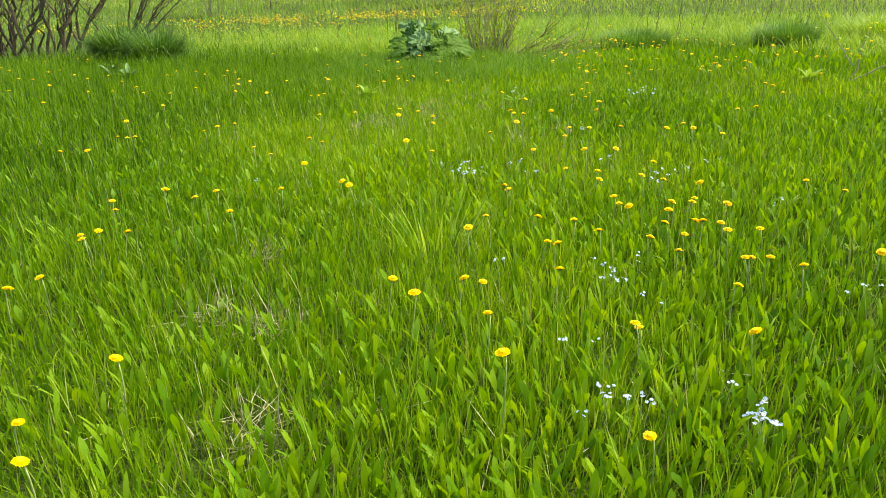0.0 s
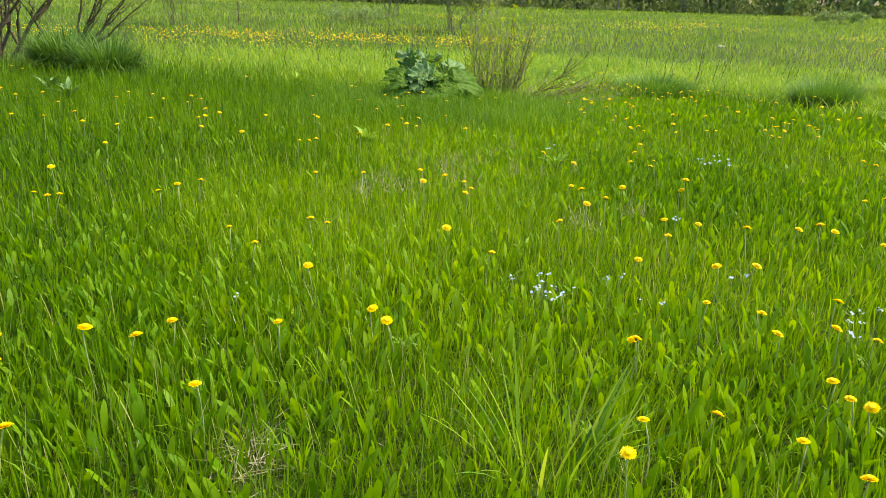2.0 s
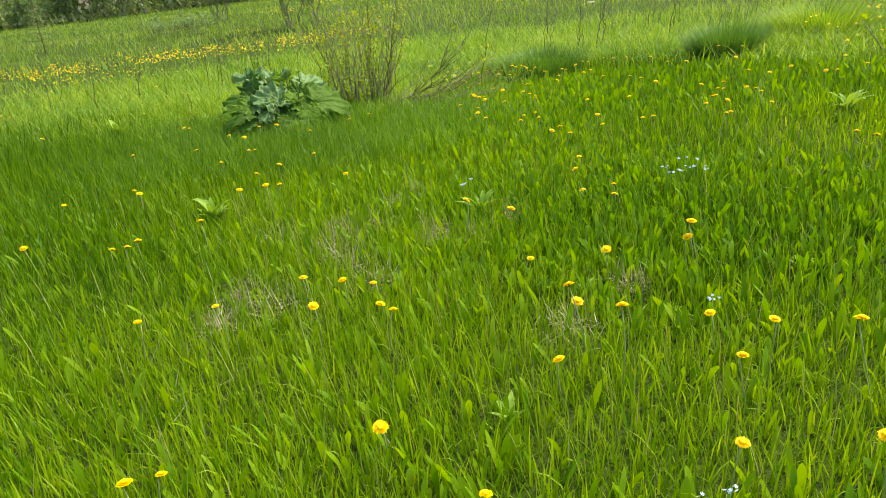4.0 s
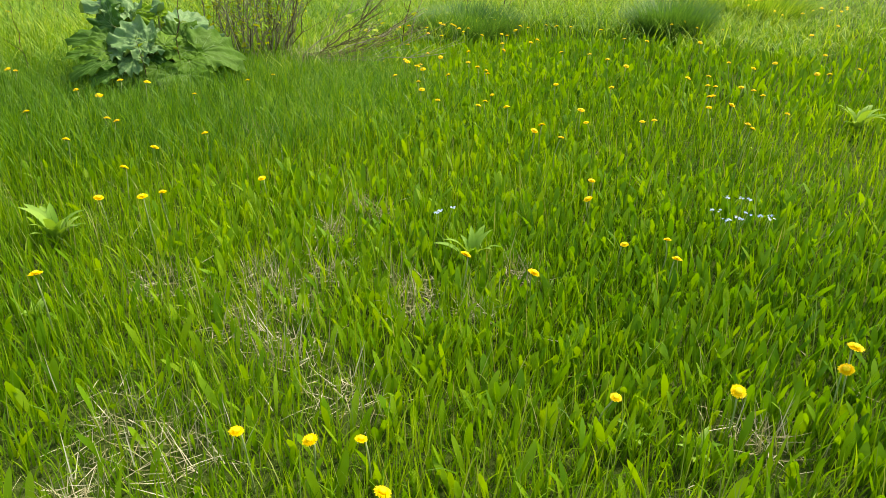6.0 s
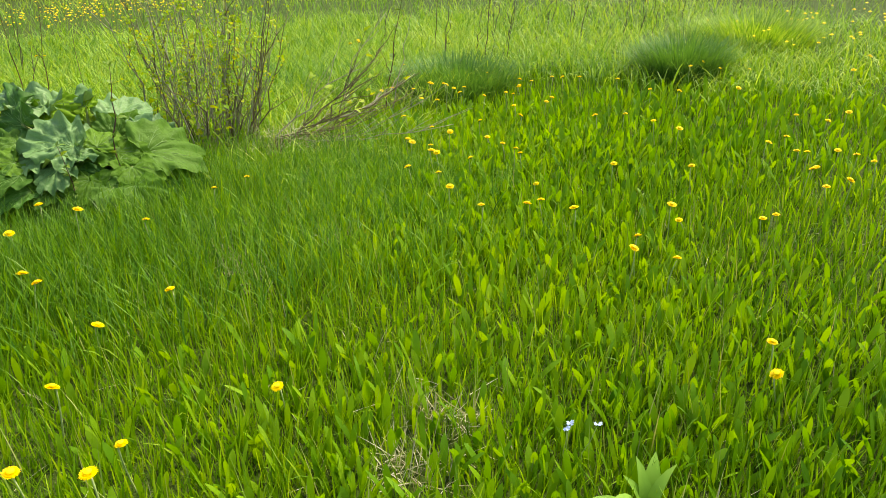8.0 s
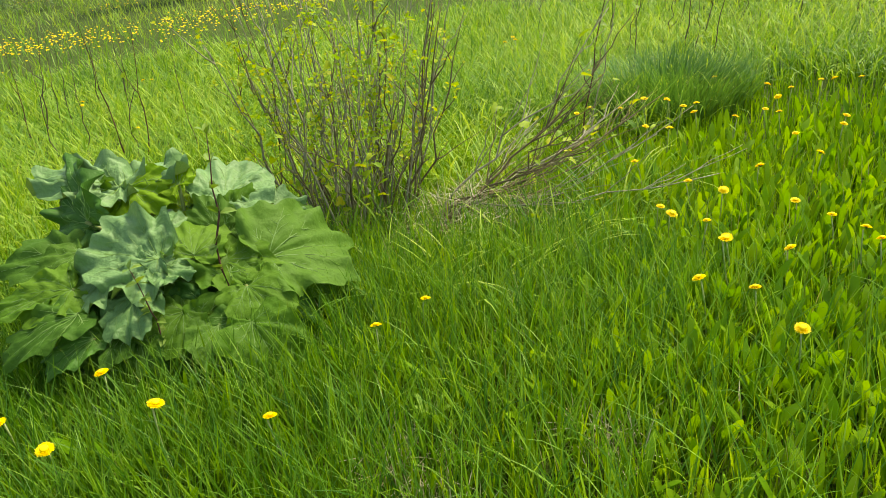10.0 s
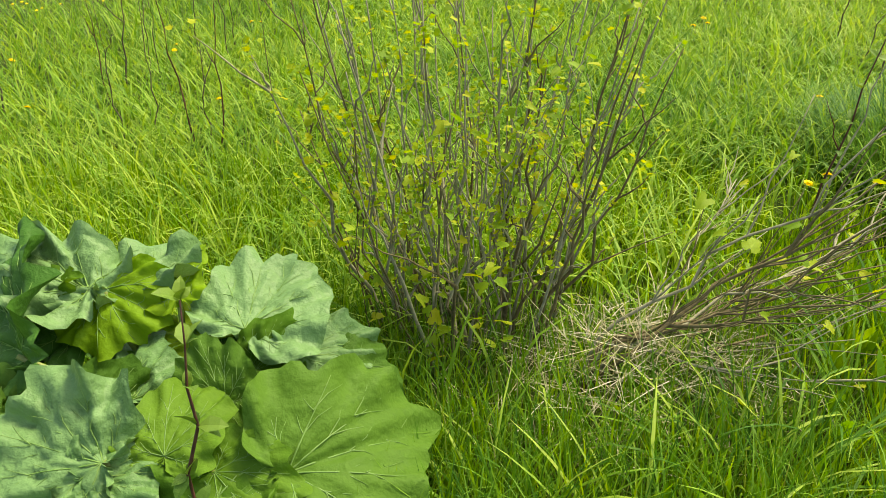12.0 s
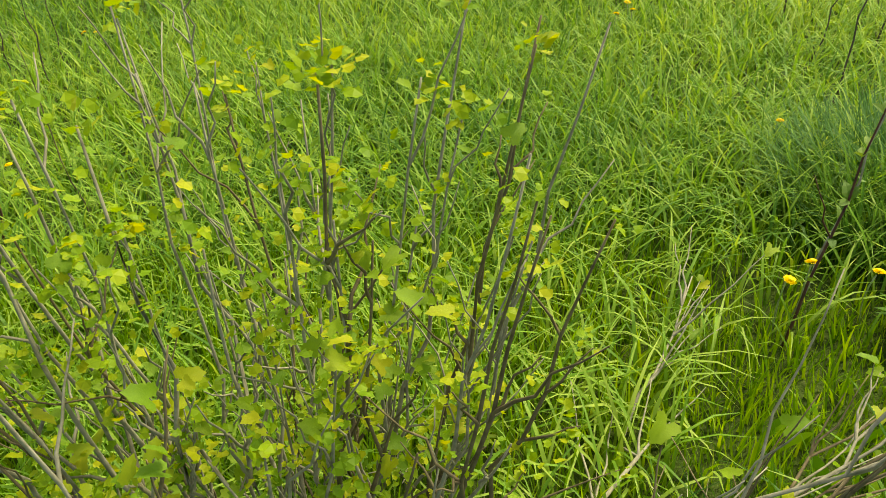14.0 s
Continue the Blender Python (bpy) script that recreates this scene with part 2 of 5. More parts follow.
def strips(name, pos, yaw, length, width, lean, bend, segs, tone, material, shape="blade", twist=None):
    """Many blades or narrow leaves as one mesh: each bends over along its own curve."""
    n = len(pos)
    ts = np.linspace(0, 1, segs + 1) if shape != "tongue" else np.array([0, 0.28, 0.55, 0.76, 0.91, 1.0])
    step = np.diff(ts)[None]
    ang = lean[:, None] + bend[:, None] * ((ts[1:] + ts[:-1]) / 2)[None]
    hor = np.concatenate([np.zeros((n, 1)), np.cumsum(np.sin(ang) * step, 1)], 1) * length[:, None]
    ver = np.concatenate([np.zeros((n, 1)), np.cumsum(np.cos(ang) * step, 1)], 1) * length[:, None]
    d = np.stack([np.cos(yaw), np.sin(yaw)], 1)
    mid = np.empty((n, segs + 1, 3))
    mid[:, :, :2] = pos[:, None, :2] + d[:, None] * hor[:, :, None]
    mid[:, :, 2] = pos[:, None, 2] + ver
    tw = yaw + np.pi / 2 + (0 if twist is None else twist)
    side = np.stack([np.cos(tw), np.sin(tw), np.zeros(n)], 1)
    prof = (1 - ts ** 2.6) if shape == "blade" else np.array([0.3, 0.66, 0.95, 1.0, 0.62, 0]) if shape == "tongue" else np.interp(ts, [0, 0.25, 0.5, 0.78, 1], [0.22, 0.55, 0.9, 1.0, 0])
    half = 0.5 * width[:, None, None] * prof[None, :, None] * side[:, None]
    k = 2 * segs + 1
    v = np.empty((n, k, 3))
    v[:, 0:2 * segs:2] = (mid - half)[:, :segs]
    v[:, 1:2 * segs:2] = (mid + half)[:, :segs]
    v[:, -1] = mid[:, -1]
    loop = []
    for s in range(segs - 1):
        loop += [2 * s, 2 * s + 1, 2 * s + 3, 2 * s + 2]
    loop += [2 * segs - 2, 2 * segs - 1, 2 * segs]
    loop = np.array(loop)
    sizes = np.array([4] * (segs - 1) + [3])
    me = bpy.data.meshes.new(name)
    me.vertices.add(n * k)
    me.vertices.foreach_set("co", v.reshape(-1).astype(np.float32))
    me.loops.add(n * len(loop))
    me.loops.foreach_set("vertex_index", (loop[None] + k * np.arange(n)[:, None]).reshape(-1).astype(np.int32))
    me.polygons.add(n * segs)
    starts = np.concatenate([[0], np.cumsum(sizes)[:-1]])
    me.polygons.foreach_set("loop_start", (starts[None] + len(loop) * np.arange(n)[:, None]).reshape(-1).astype(np.int32))
    me.polygons.foreach_set("use_smooth", np.ones(n * segs, bool))
    at = me.attributes.new("tone", "FLOAT", "POINT")
    at.data.foreach_set("value", np.repeat(tone, k).astype(np.float32))
    me.update(calc_edges=True)
    me.materials.append(material)
    return new(name, me)


def scatter(count, x0, x1, y0, y1, keep):
    """Random points of a rectangle, thinned by keep(x, y), 0 to 1."""
    x, y = rng.uniform(x0, x1, count), rng.uniform(y0, y1, count)
    ok = rng.random(count) < keep(x, y)
    x, y = x[ok], y[ok]
    return np.stack([x, y, rise(x, y) - 0.005], 1)


def tube(bm, pts, r0, r1, sides=5):
    """A tapered round stem along pts."""
    rings = []
    n = len(pts)
    for i, p in enumerate(pts):
        a = Vector(pts[min(i + 1, n - 1)]) - Vector(pts[max(i - 1, 0)])
        q = a.to_track_quat("Z", "Y")
        r = r0 + (r1 - r0) * i / (n - 1)
        rings.append([bm.verts.new(Vector(p) + q @ Vector((r * math.cos(2 * math.pi * j / sides), r * math.sin(2 * math.pi * j / sides), 0))) for j in range(sides)])
    for a, b in zip(rings, rings[1:]):
        for j in range(sides):
            bm.faces.new((a[j], a[(j + 1) % sides], b[(j + 1) % sides], b[j]))
    bm.faces.new(rings[-1])


def wander(start, end, steps, wobble, sag=0.0):
    """A crooked line between two points."""
    a, b = Vector(start), Vector(end)
    out = []
    for i in range(steps + 1):
        s = i / steps
        p = a.lerp(b, s)
        k = wobble * math.sin(math.pi * min(1, s * 1.2)) if i else 0
        p += Vector((pick.uniform(-k, k), pick.uniform(-k, k), pick.uniform(-k, k) * 0.5 - sag * math.sin(math.pi * s)))
        out.append(p)
    return out


def crown_of(name, tips, per, spread, size, mat, parent, flat=0.7):
    """Loose leaf clumps round the ends of limbs."""
    pts = np.repeat(np.array([tuple(t) for t in tips]), per, 0)
    n = len(pts)
    pts = pts + rng.normal(0, spread, (n, 3)) * np.array([1, 1, flat])
    ob = strips(name, pts, rng.uniform(0, 6.283, n), rng.uniform(0.6, 1.4, n) * size, rng.uniform(0.35, 0.7, n) * size, rng.uniform(0.2, 2.4, n), rng.uniform(-0.4, 0.6, n), 2,
                np.clip(rng.random(n), 0, 1), mat, "leaf", rng.uniform(-1.4, 1.4, n))
    ob.parent = parent
    return ob


def leaf_sprays(name, nodes, per, spread, size, mat, parent):
    """Small three-lobed leaves in sprays round the nodes of twigs, as one mesh."""
    pts = np.repeat(np.array([tuple(t) for t in nodes]), per, 0)
    n = len(pts)
    pts = pts + rng.normal(0, spread, (n, 3))
    outline = np.array([(0, 0, 0), (0.42, 0.18, 0.10), (0.30, 0.52, 0.06), (0.46, 0.74, 0.12), (0, 1.0, -0.06), (-0.46, 0.74, 0.12), (-0.30, 0.52, 0.06), (-0.42, 0.18, 0.10)])
    az, tilt, roll = rng.uniform(0, 6.283, n), rng.uniform(-0.5, 1.2, n), rng.uniform(-0.7, 0.7, n)
    ahead = np.stack([np.cos(az) * np.cos(tilt), np.sin(az) * np.cos(tilt), np.sin(tilt)], 1)
    flat = np.stack([np.sin(az), -np.cos(az), 0 * az], 1)
    up = np.cross(flat, ahead)
    across = np.cos(roll)[:, None] * flat + np.sin(roll)[:, None] * up
    up = np.cross(across, ahead)
    big = size * rng.uniform(0.55, 1.35, n)
    v = pts[:, None] + big[:, None, None] * (outline[None, :, :1] * across[:, None] + outline[None, :, 1:2] * ahead[:, None] + outline[None, :, 2:] * up[:, None])
    faces = [(0, 1, 2, 6), (0, 6, 7), (2, 3, 4, 6), (4, 5, 6)]
    me = bpy.data.meshes.new(name)
    me.from_pydata(v.reshape(-1, 3).tolist(), [], [tuple(8 * i + a for a in f) for i in range(n) for f in faces])
    me.attributes.new("tone", "FLOAT", "POINT").data.foreach_set("value", np.repeat(rng.random(n), 8).astype(np.float32))
    me.materials.append(mat)
    ob = new(name, me)
    ob.parent = parent
    return ob


# ---- ground ----
def ground():
    g = np.concatenate([-np.geomspace(1500, 20, 26), np.linspace(-18, 18, 73), np.geomspace(20, 1500, 26)])
    gy = np.concatenate([-np.geomspace(1500, 8, 18), np.linspace(-6, 24, 61), np.geomspace(26, 1800, 40)])
    bm = bmesh.new()
    rows = [[bm.verts.new((x, y, float(rise(x, y)) if abs(x) < 400 and y < 400 else float(rise(0, min(y, 400))))) for x in g] for y in gy]
    for a, b in zip(rows, rows[1:]):
        for i in range(len(g) - 1):
            bm.faces.new((a[i], a[i + 1], b[i + 1], b[i]))
    return tagged(part("ground", bm, SOIL, None), "meadow soil under dense spring grass", "ground", kind="structure")


ground()

# ---- grass ----
BARE = [(0.64, 3.73, 0.13), (0.84, 3.04, 0.17), (0.34, 4.43, 0.13), (0.37, 3.8, 0.13), (0.11, 7.53, 0.15), (0.28, 7.38, 0.14), (0.05, 7.28, 0.11), (0.84, 8.65, 0.09), (1.01, 8.82, 0.12),
        (1.0, 7.96, 0.11), (1.4, 6.77, 0.13), (1.73, 7.06, 0.10), (0.75, 8.28, 0.12), (0.57, 8.15, 0.13), (0.18, 8.32, 0.15), (0.44, 7.96, 0.13), (0.59, 7.79, 0.13), (0.72, 7.53, 0.13),
        (1.23, 7.87, 0.09), (1.03, 8.14, 0.11), (0.52, 8.31, 0.12), (1.46, 8.09, 0.09), (0.58, 10.07, 0.11), (0.56, 10.3, 0.13), (1.06, 10.22, 0.09)]


def bareness(x, y):
    b = np.zeros_like(x)
    for cx, cy, r in BARE:
        b = np.maximum(b, np.exp(-((x - cx) ** 2 + (y - cy) ** 2 * 0.6) / (r * r)))
    return b


def clearing(x, y):
    """Ground taken by the rhubarb and by the foot of the bush."""
    a = np.exp(-(((x - 0.08) / 0.42) ** 4 + ((y - 11.25) / 0.38) ** 4))
    b = np.exp(-(((x - 0.85) / 0.45) ** 4 + ((y - 11.85) / 0.35) ** 4)) * 0.8
    c = np.exp(-(((x - 1.25) / 0.5) ** 4 + ((y - 11.78) / 0.35) ** 4)) * 0.75
    return np.maximum(np.maximum(a, b), c)


def close_to_path(x, y):
    return 1 / (1 + (np.abs(x - 0.75) / 2.6) ** 2.2)


def yellow_patch(p):
    """A round patch of the lawn with raised tone, so yellower green."""
    return np.exp(-((p[:, 0] - 0.8) / 0.9) ** 2 - ((p[:, 1] - 4.9) / 1.1) ** 2)


def grassland():
    base_keep = lambda x, y: (1 - 0.68 * bareness(x, y)) * (1 - clearing(x, y))
    wide = lambda p: 1 + 0.28 * np.abs(p[:, 0] - 1.0)
    late = lambda p: np.clip((p[:, 1] - 9.2) / 1.6, 0, 1)

    def hue(p, n):
        """Tone of the blades: chance, slow patches, higher along the middle strip, lower at the sides and far end."""
        x, y = p[:, 0], p[:, 1]
        v = 0.72 * rng.random(n) + 0.38 * drift(x, y) - 0.04 + 0.10 * np.exp(-((x - 0.8) / 1.2) ** 2) + 0.16 * yellow_patch(p)
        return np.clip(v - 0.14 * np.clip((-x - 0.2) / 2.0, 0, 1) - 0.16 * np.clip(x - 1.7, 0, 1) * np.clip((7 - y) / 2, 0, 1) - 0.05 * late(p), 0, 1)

    # short undergrowth that closes the sward
    p = scatter(440000, -6, 7, 1.8, 12.6, lambda x, y: base_keep(x, y) / (1 + (np.abs(x - 0.75) / 2.0) ** 2.8))
    n = len(p)
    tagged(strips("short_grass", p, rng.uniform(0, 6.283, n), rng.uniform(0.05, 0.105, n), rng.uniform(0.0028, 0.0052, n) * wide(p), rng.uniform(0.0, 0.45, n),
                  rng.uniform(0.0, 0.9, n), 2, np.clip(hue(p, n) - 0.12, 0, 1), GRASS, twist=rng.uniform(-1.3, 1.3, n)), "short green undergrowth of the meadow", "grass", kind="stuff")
    # upright blades
    p = scatter(520000, -9, 10, 0.5, 13.3, lambda x, y: base_keep(x, y) * (0.6 + 0.4 * drift(x * 3, y * 3)) / (1 + (np.abs(x - 0.75) / 2.3) ** 2.4) * np.clip((y - 0.2) / 2.2, 0.15, 1))
    n = len(p)
    tall = 0.106 + 0.05 * drift(p[:, 0] * 1.5, p[:, 1] * 1.5) + 0.08 * late(p) * np.clip(1.9 - p[:, 0], 0.1, 1) + 0.07 * np.clip((-p[:, 0] - 1.2) / 2, 0, 1)
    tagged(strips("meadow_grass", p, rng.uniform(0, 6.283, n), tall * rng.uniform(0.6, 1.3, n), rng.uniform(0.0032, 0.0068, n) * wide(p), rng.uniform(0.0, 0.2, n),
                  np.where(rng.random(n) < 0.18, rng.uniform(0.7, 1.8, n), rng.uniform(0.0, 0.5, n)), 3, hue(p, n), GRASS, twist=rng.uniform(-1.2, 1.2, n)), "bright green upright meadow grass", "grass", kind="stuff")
    # broad tongue-shaped leaves standing among it, thickest on the side where the dandelions grow
    p = scatter(135000, -6, 7.5, 1.8, 12.2, lambda x, y: base_keep(x, y) / (1 + (np.abs(x - 1.15) / 2.3) ** 2.4) * (0.12 + 0.88 * np.clip(1.6 * drift(x * 1.1 + 3, y * 1.1) - 0.35 + 0.3 * np.clip(x - 0.9, -0.8, 1), 0, 1))
                * np.clip(1 - (y - 9.3) / 2.2 + 0.8 * np.clip(x - 0.8, 0, 1), 0.2, 1))
    n = len(p)
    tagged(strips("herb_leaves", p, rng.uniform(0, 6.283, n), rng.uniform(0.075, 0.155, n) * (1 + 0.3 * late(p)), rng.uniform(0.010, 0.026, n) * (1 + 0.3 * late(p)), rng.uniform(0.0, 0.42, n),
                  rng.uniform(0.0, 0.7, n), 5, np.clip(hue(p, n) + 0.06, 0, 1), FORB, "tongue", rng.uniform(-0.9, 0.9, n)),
           "broad tongue-shaped herb leaves in the grass", "herb leaves", kind="stuff")
    # thin pale stalks and flower stems without heads
    p = scatter(30000, -4, 7, 2, 12, lambda x, y: base_keep(x, y) / (1 + (np.abs(x - 1.3) / 2.2) ** 2.4) * (0.25 + 0.75 * drift(x * 1.3 + 3, y * 1.3)))
    n = len(p)
    tagged(strips("thin_stalks", p, rng.uniform(0, 6.283, n), rng.uniform(0.12, 0.24, n), rng.uniform(0.0022, 0.0042, n), rng.uniform(0.0, 0.3, n), rng.uniform(0.0, 0.4, n), 3, rng.random(n), STALKS),
           "thin pale green stalks in the lawn", "stalks", kind="stuff")
    # longer thin grass in front of the rhubarb and the bush
    p = scatter(90000, -2.2, 3.6, 9.0, 12.0, lambda x, y: np.clip((y - 9.4) / 1.2, 0, 1) * (1 - clearing(x, y)) * (0.55 + 0.45 * drift(3 * x, 3 * y)) * np.exp(-((x - 0.2) / 1.5) ** 4))
    n = len(p)
    tagged(strips("fine_grass", p, rng.uniform(0, 6.283, n), rng.uniform(0.14, 0.30, n), rng.uniform(0.0028, 0.0062, n), rng.uniform(0.0, 0.3, n),
                  rng.uniform(0.1, 1.2, n), 4, np.clip(rng.random(n), 0, 1), FINE, twist=rng.uniform(-1, 1, n)), "long fine green grass blades", "grass", kind="stuff")
    # dry stalks
    spots = np.array(BARE)
    k = 110
    c = np.repeat(spots, k, 0)
    q = np.stack([c[:, 0] + rng.normal(0, 1, len(c)) * c[:, 2] * 0.42, c[:, 1] + rng.normal(0, 1, len(c)) * c[:, 2] * 0.6, np.zeros(len(c))], 1)
    more = scatter(1800, -2.5, 5, 2.5, 12, close_to_path)
    litter = scatter(8000, 0.2, 2.2, 11.2, 12.5, lambda x, y: np.exp(-((x - 1.12) / 0.34) ** 2 - ((y - 11.7) / 0.22) ** 2))
    q = np.concatenate([q, more, litter])
    heap = np.exp(-((q[:, 0] - 1.12) / 0.32) ** 2 - ((q[:, 1] - 11.7) / 0.22) ** 2)
    n = len(q)
    upright = rng.random(n) < np.where(heap > 0.05, 0.12, 0.45)
    q[:, 2] = rise(q[:, 0], q[:, 1]) + rng.uniform(0.0, 0.05, n) * (1 + 3.2 * heap)
    tagged(strips("dry_straw", q, rng.uniform(0, 6.283, n), rng.uniform(0.05, 0.14, n) * (1 + 0.9 * heap), rng.uniform(0.0015, 0.0032, n), np.where(upright, rng.uniform(0.1, 0.7, n), rng.uniform(1.2, 1.57, n)),
                  rng.uniform(-0.4, 0.5, n), 3, rng.random(n), STRAW), "pale dry straw lying in bare patches", "straw", kind="stuff")
    # taller drooping grass beyond the bush and round the sides
    side = lambda x, y: np.clip((y - 11.2 - 0.25 * np.sin(2 * x) - 1.35 * np.clip((x - 1.3) / 0.5, 0, 1) * np.clip(4.6 - x, 0, 1)) / 0.8, 0, 1) * (1 - clearing(x, y)) * (1 / (1 + (np.abs(x - 1.2) / 3.2) ** 2.2))
    p = scatter(200000, -7, 9, 11, 18.5, lambda x, y: side(x, y) * np.clip((20 - y) / 6.5, 0.15, 1) * (0.55 + 0.45 * drift(2 * x, 2 * y)))
    n = len(p)
    tagged(strips("tall_grass", p, rng.uniform(0, 6.283, n), rng.uniform(0.22, 0.42, n), rng.uniform(0.005, 0.0115, n) * np.clip(p[:, 1] / 13, 1, 1.5), rng.uniform(0.0, 0.25, n),
                  rng.uniform(0.7, 2.7, n), 4, np.clip(rng.random(n) * 0.78 + 0.3 * drift(p[:, 0], p[:, 1]) - 0.02, 0, 1), TALL, twist=rng.uniform(-0.6, 0.6, n)),
           "tall arching light green grass blades", "grass", kind="stuff")
    # the wide meadow behind, thinning with distance
    def far_keep(x, y):
        return np.clip((y - 13.5) / 4, 0, 1) * np.clip(14 / np.maximum(y, 1), 0, 1) ** 1.35 * (np.abs(x) < y * 0.75 + 8)
    p = scatter(950000, -90, 90, 11, 112, far_keep)
    n = len(p)
    grow = np.clip(p[:, 1] / 14, 1, 9)
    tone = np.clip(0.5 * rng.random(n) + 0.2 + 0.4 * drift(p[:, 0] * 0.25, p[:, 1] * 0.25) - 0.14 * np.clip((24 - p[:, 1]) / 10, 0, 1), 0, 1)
    # the haze over these blades lies in FAR's greyed colour
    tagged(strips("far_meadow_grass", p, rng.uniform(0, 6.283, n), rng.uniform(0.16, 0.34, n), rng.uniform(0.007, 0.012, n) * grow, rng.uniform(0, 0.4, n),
                  rng.uniform(0.2, 1.4, n), 2, tone, FAR, twist=rng.uniform(-1, 1, n)), "yellowish green grass of the wide meadow, greyed with painted haze", "grass", kind="stuff")
    # the soft band of taller blue-green grass beside the rhubarb and round the lawn
    p = scatter(44000, -9, 0.2, 8.2, 13.5, lambda x, y: np.clip((-x - 0.3 + (y - 10.5) * 0.35) / 1.0, 0, 1) * np.exp(-((y - 10.8) / 1.5) ** 2) * (1 - clearing(x, y)))
    n = len(p)
    tagged(strips("soft_grass", p, rng.uniform(0, 6.283, n), rng.uniform(0.18, 0.32, n), rng.uniform(0.003, 0.006, n), rng.uniform(0, 0.35, n),
                  rng.uniform(0.1, 1.0, n), 3, np.clip(rng.random(n) * 0.7 + 0.02, 0, 1), GRASS, twist=rng.uniform(-1, 1, n)), "soft darker green grass", "grass", kind="stuff")


def grass_tuft(x, y, r, h, count, label, mat, bow=(0.3, 1.2), broad=(0.004, 0.009), spread=0.5, dome=0.0):
    a, d = rng.uniform(0, 6.283, count), r * np.sqrt(rng.random(count))
    p = np.stack([x + d * np.cos(a), y + d * np.sin(a), np.zeros(count)], 1)
    p[:, 2] = rise(p[:, 0], p[:, 1])
    ob = strips("grass_tuft", p, a + rng.normal(0, 0.5, count), rng.uniform(0.6, 1.1, count) * h * (1 - dome * d / r), rng.uniform(*broad, count),
                0.08 + spread * d / r, rng.uniform(*bow, count), 5, rng.random(count), mat)
    return tagged(ob, label, "grass tuft", "tufts in the meadow", "stuff")


grassland()
grass_tuft(2.8, 13.0, 0.48, 0.42, 2200, "lush dark blue-green grass patch", TUFT, (0.2, 1.1), (0.004, 0.009), 0.25, 0.25)
grass_tuft(4.83, 12.6, 0.34, 0.56, 1900, "dense dark blue-green grass tuft", TUFT, (0.2, 1.1), (0.004, 0.009), 0.35, 0.2)
grass_tuft(6.6, 13.6, 0.6, 0.5, 2200, "ragged grey-green grass tuft", TALL)
grass_tuft(-5.25, 12.6, 0.32, 1.0, 1100, "tall dark green strap-leaved clump beside the bare shrub", LILY, (0.3, 2.2), (0.012, 0.022), 0.16, 0.3)
grass_tuft(-4.38, 12.15, 0.29, 0.9, 950, "dark green strap-leaved clump beside the bare shrub", LILY, (0.3, 2.2), (0.012, 0.022), 0.16, 0.3)
for tx, ty, n in ((0.72, 11.22, 40), (1.32, 11.28, 46), (1.68, 11.5, 44), (1.0, 11.05, 30), (1.9, 11.75, 36)):
    grass_tuft(tx, ty, 0.16, 0.40, n, "loose long arching grass blades", TALL, (0.7, 2.3), (0.005, 0.0105), 0.4)
grass_tuft(1.15, 4.52, 0.15, 0.34, 36, "loose bright grass tuft in the lawn", TALL, (0.1, 1.0), (0.006, 0.012), 0.4)


# ---- rhubarb ----
RHUBARB = thing("rhubarb_plant", 0.08, 11.3)
tagged(RHUBARB, "large leafy rhubarb clump with crinkled green leaves", "rhubarb")
CROWN = Vector((0.08, 11.36, 0.0))


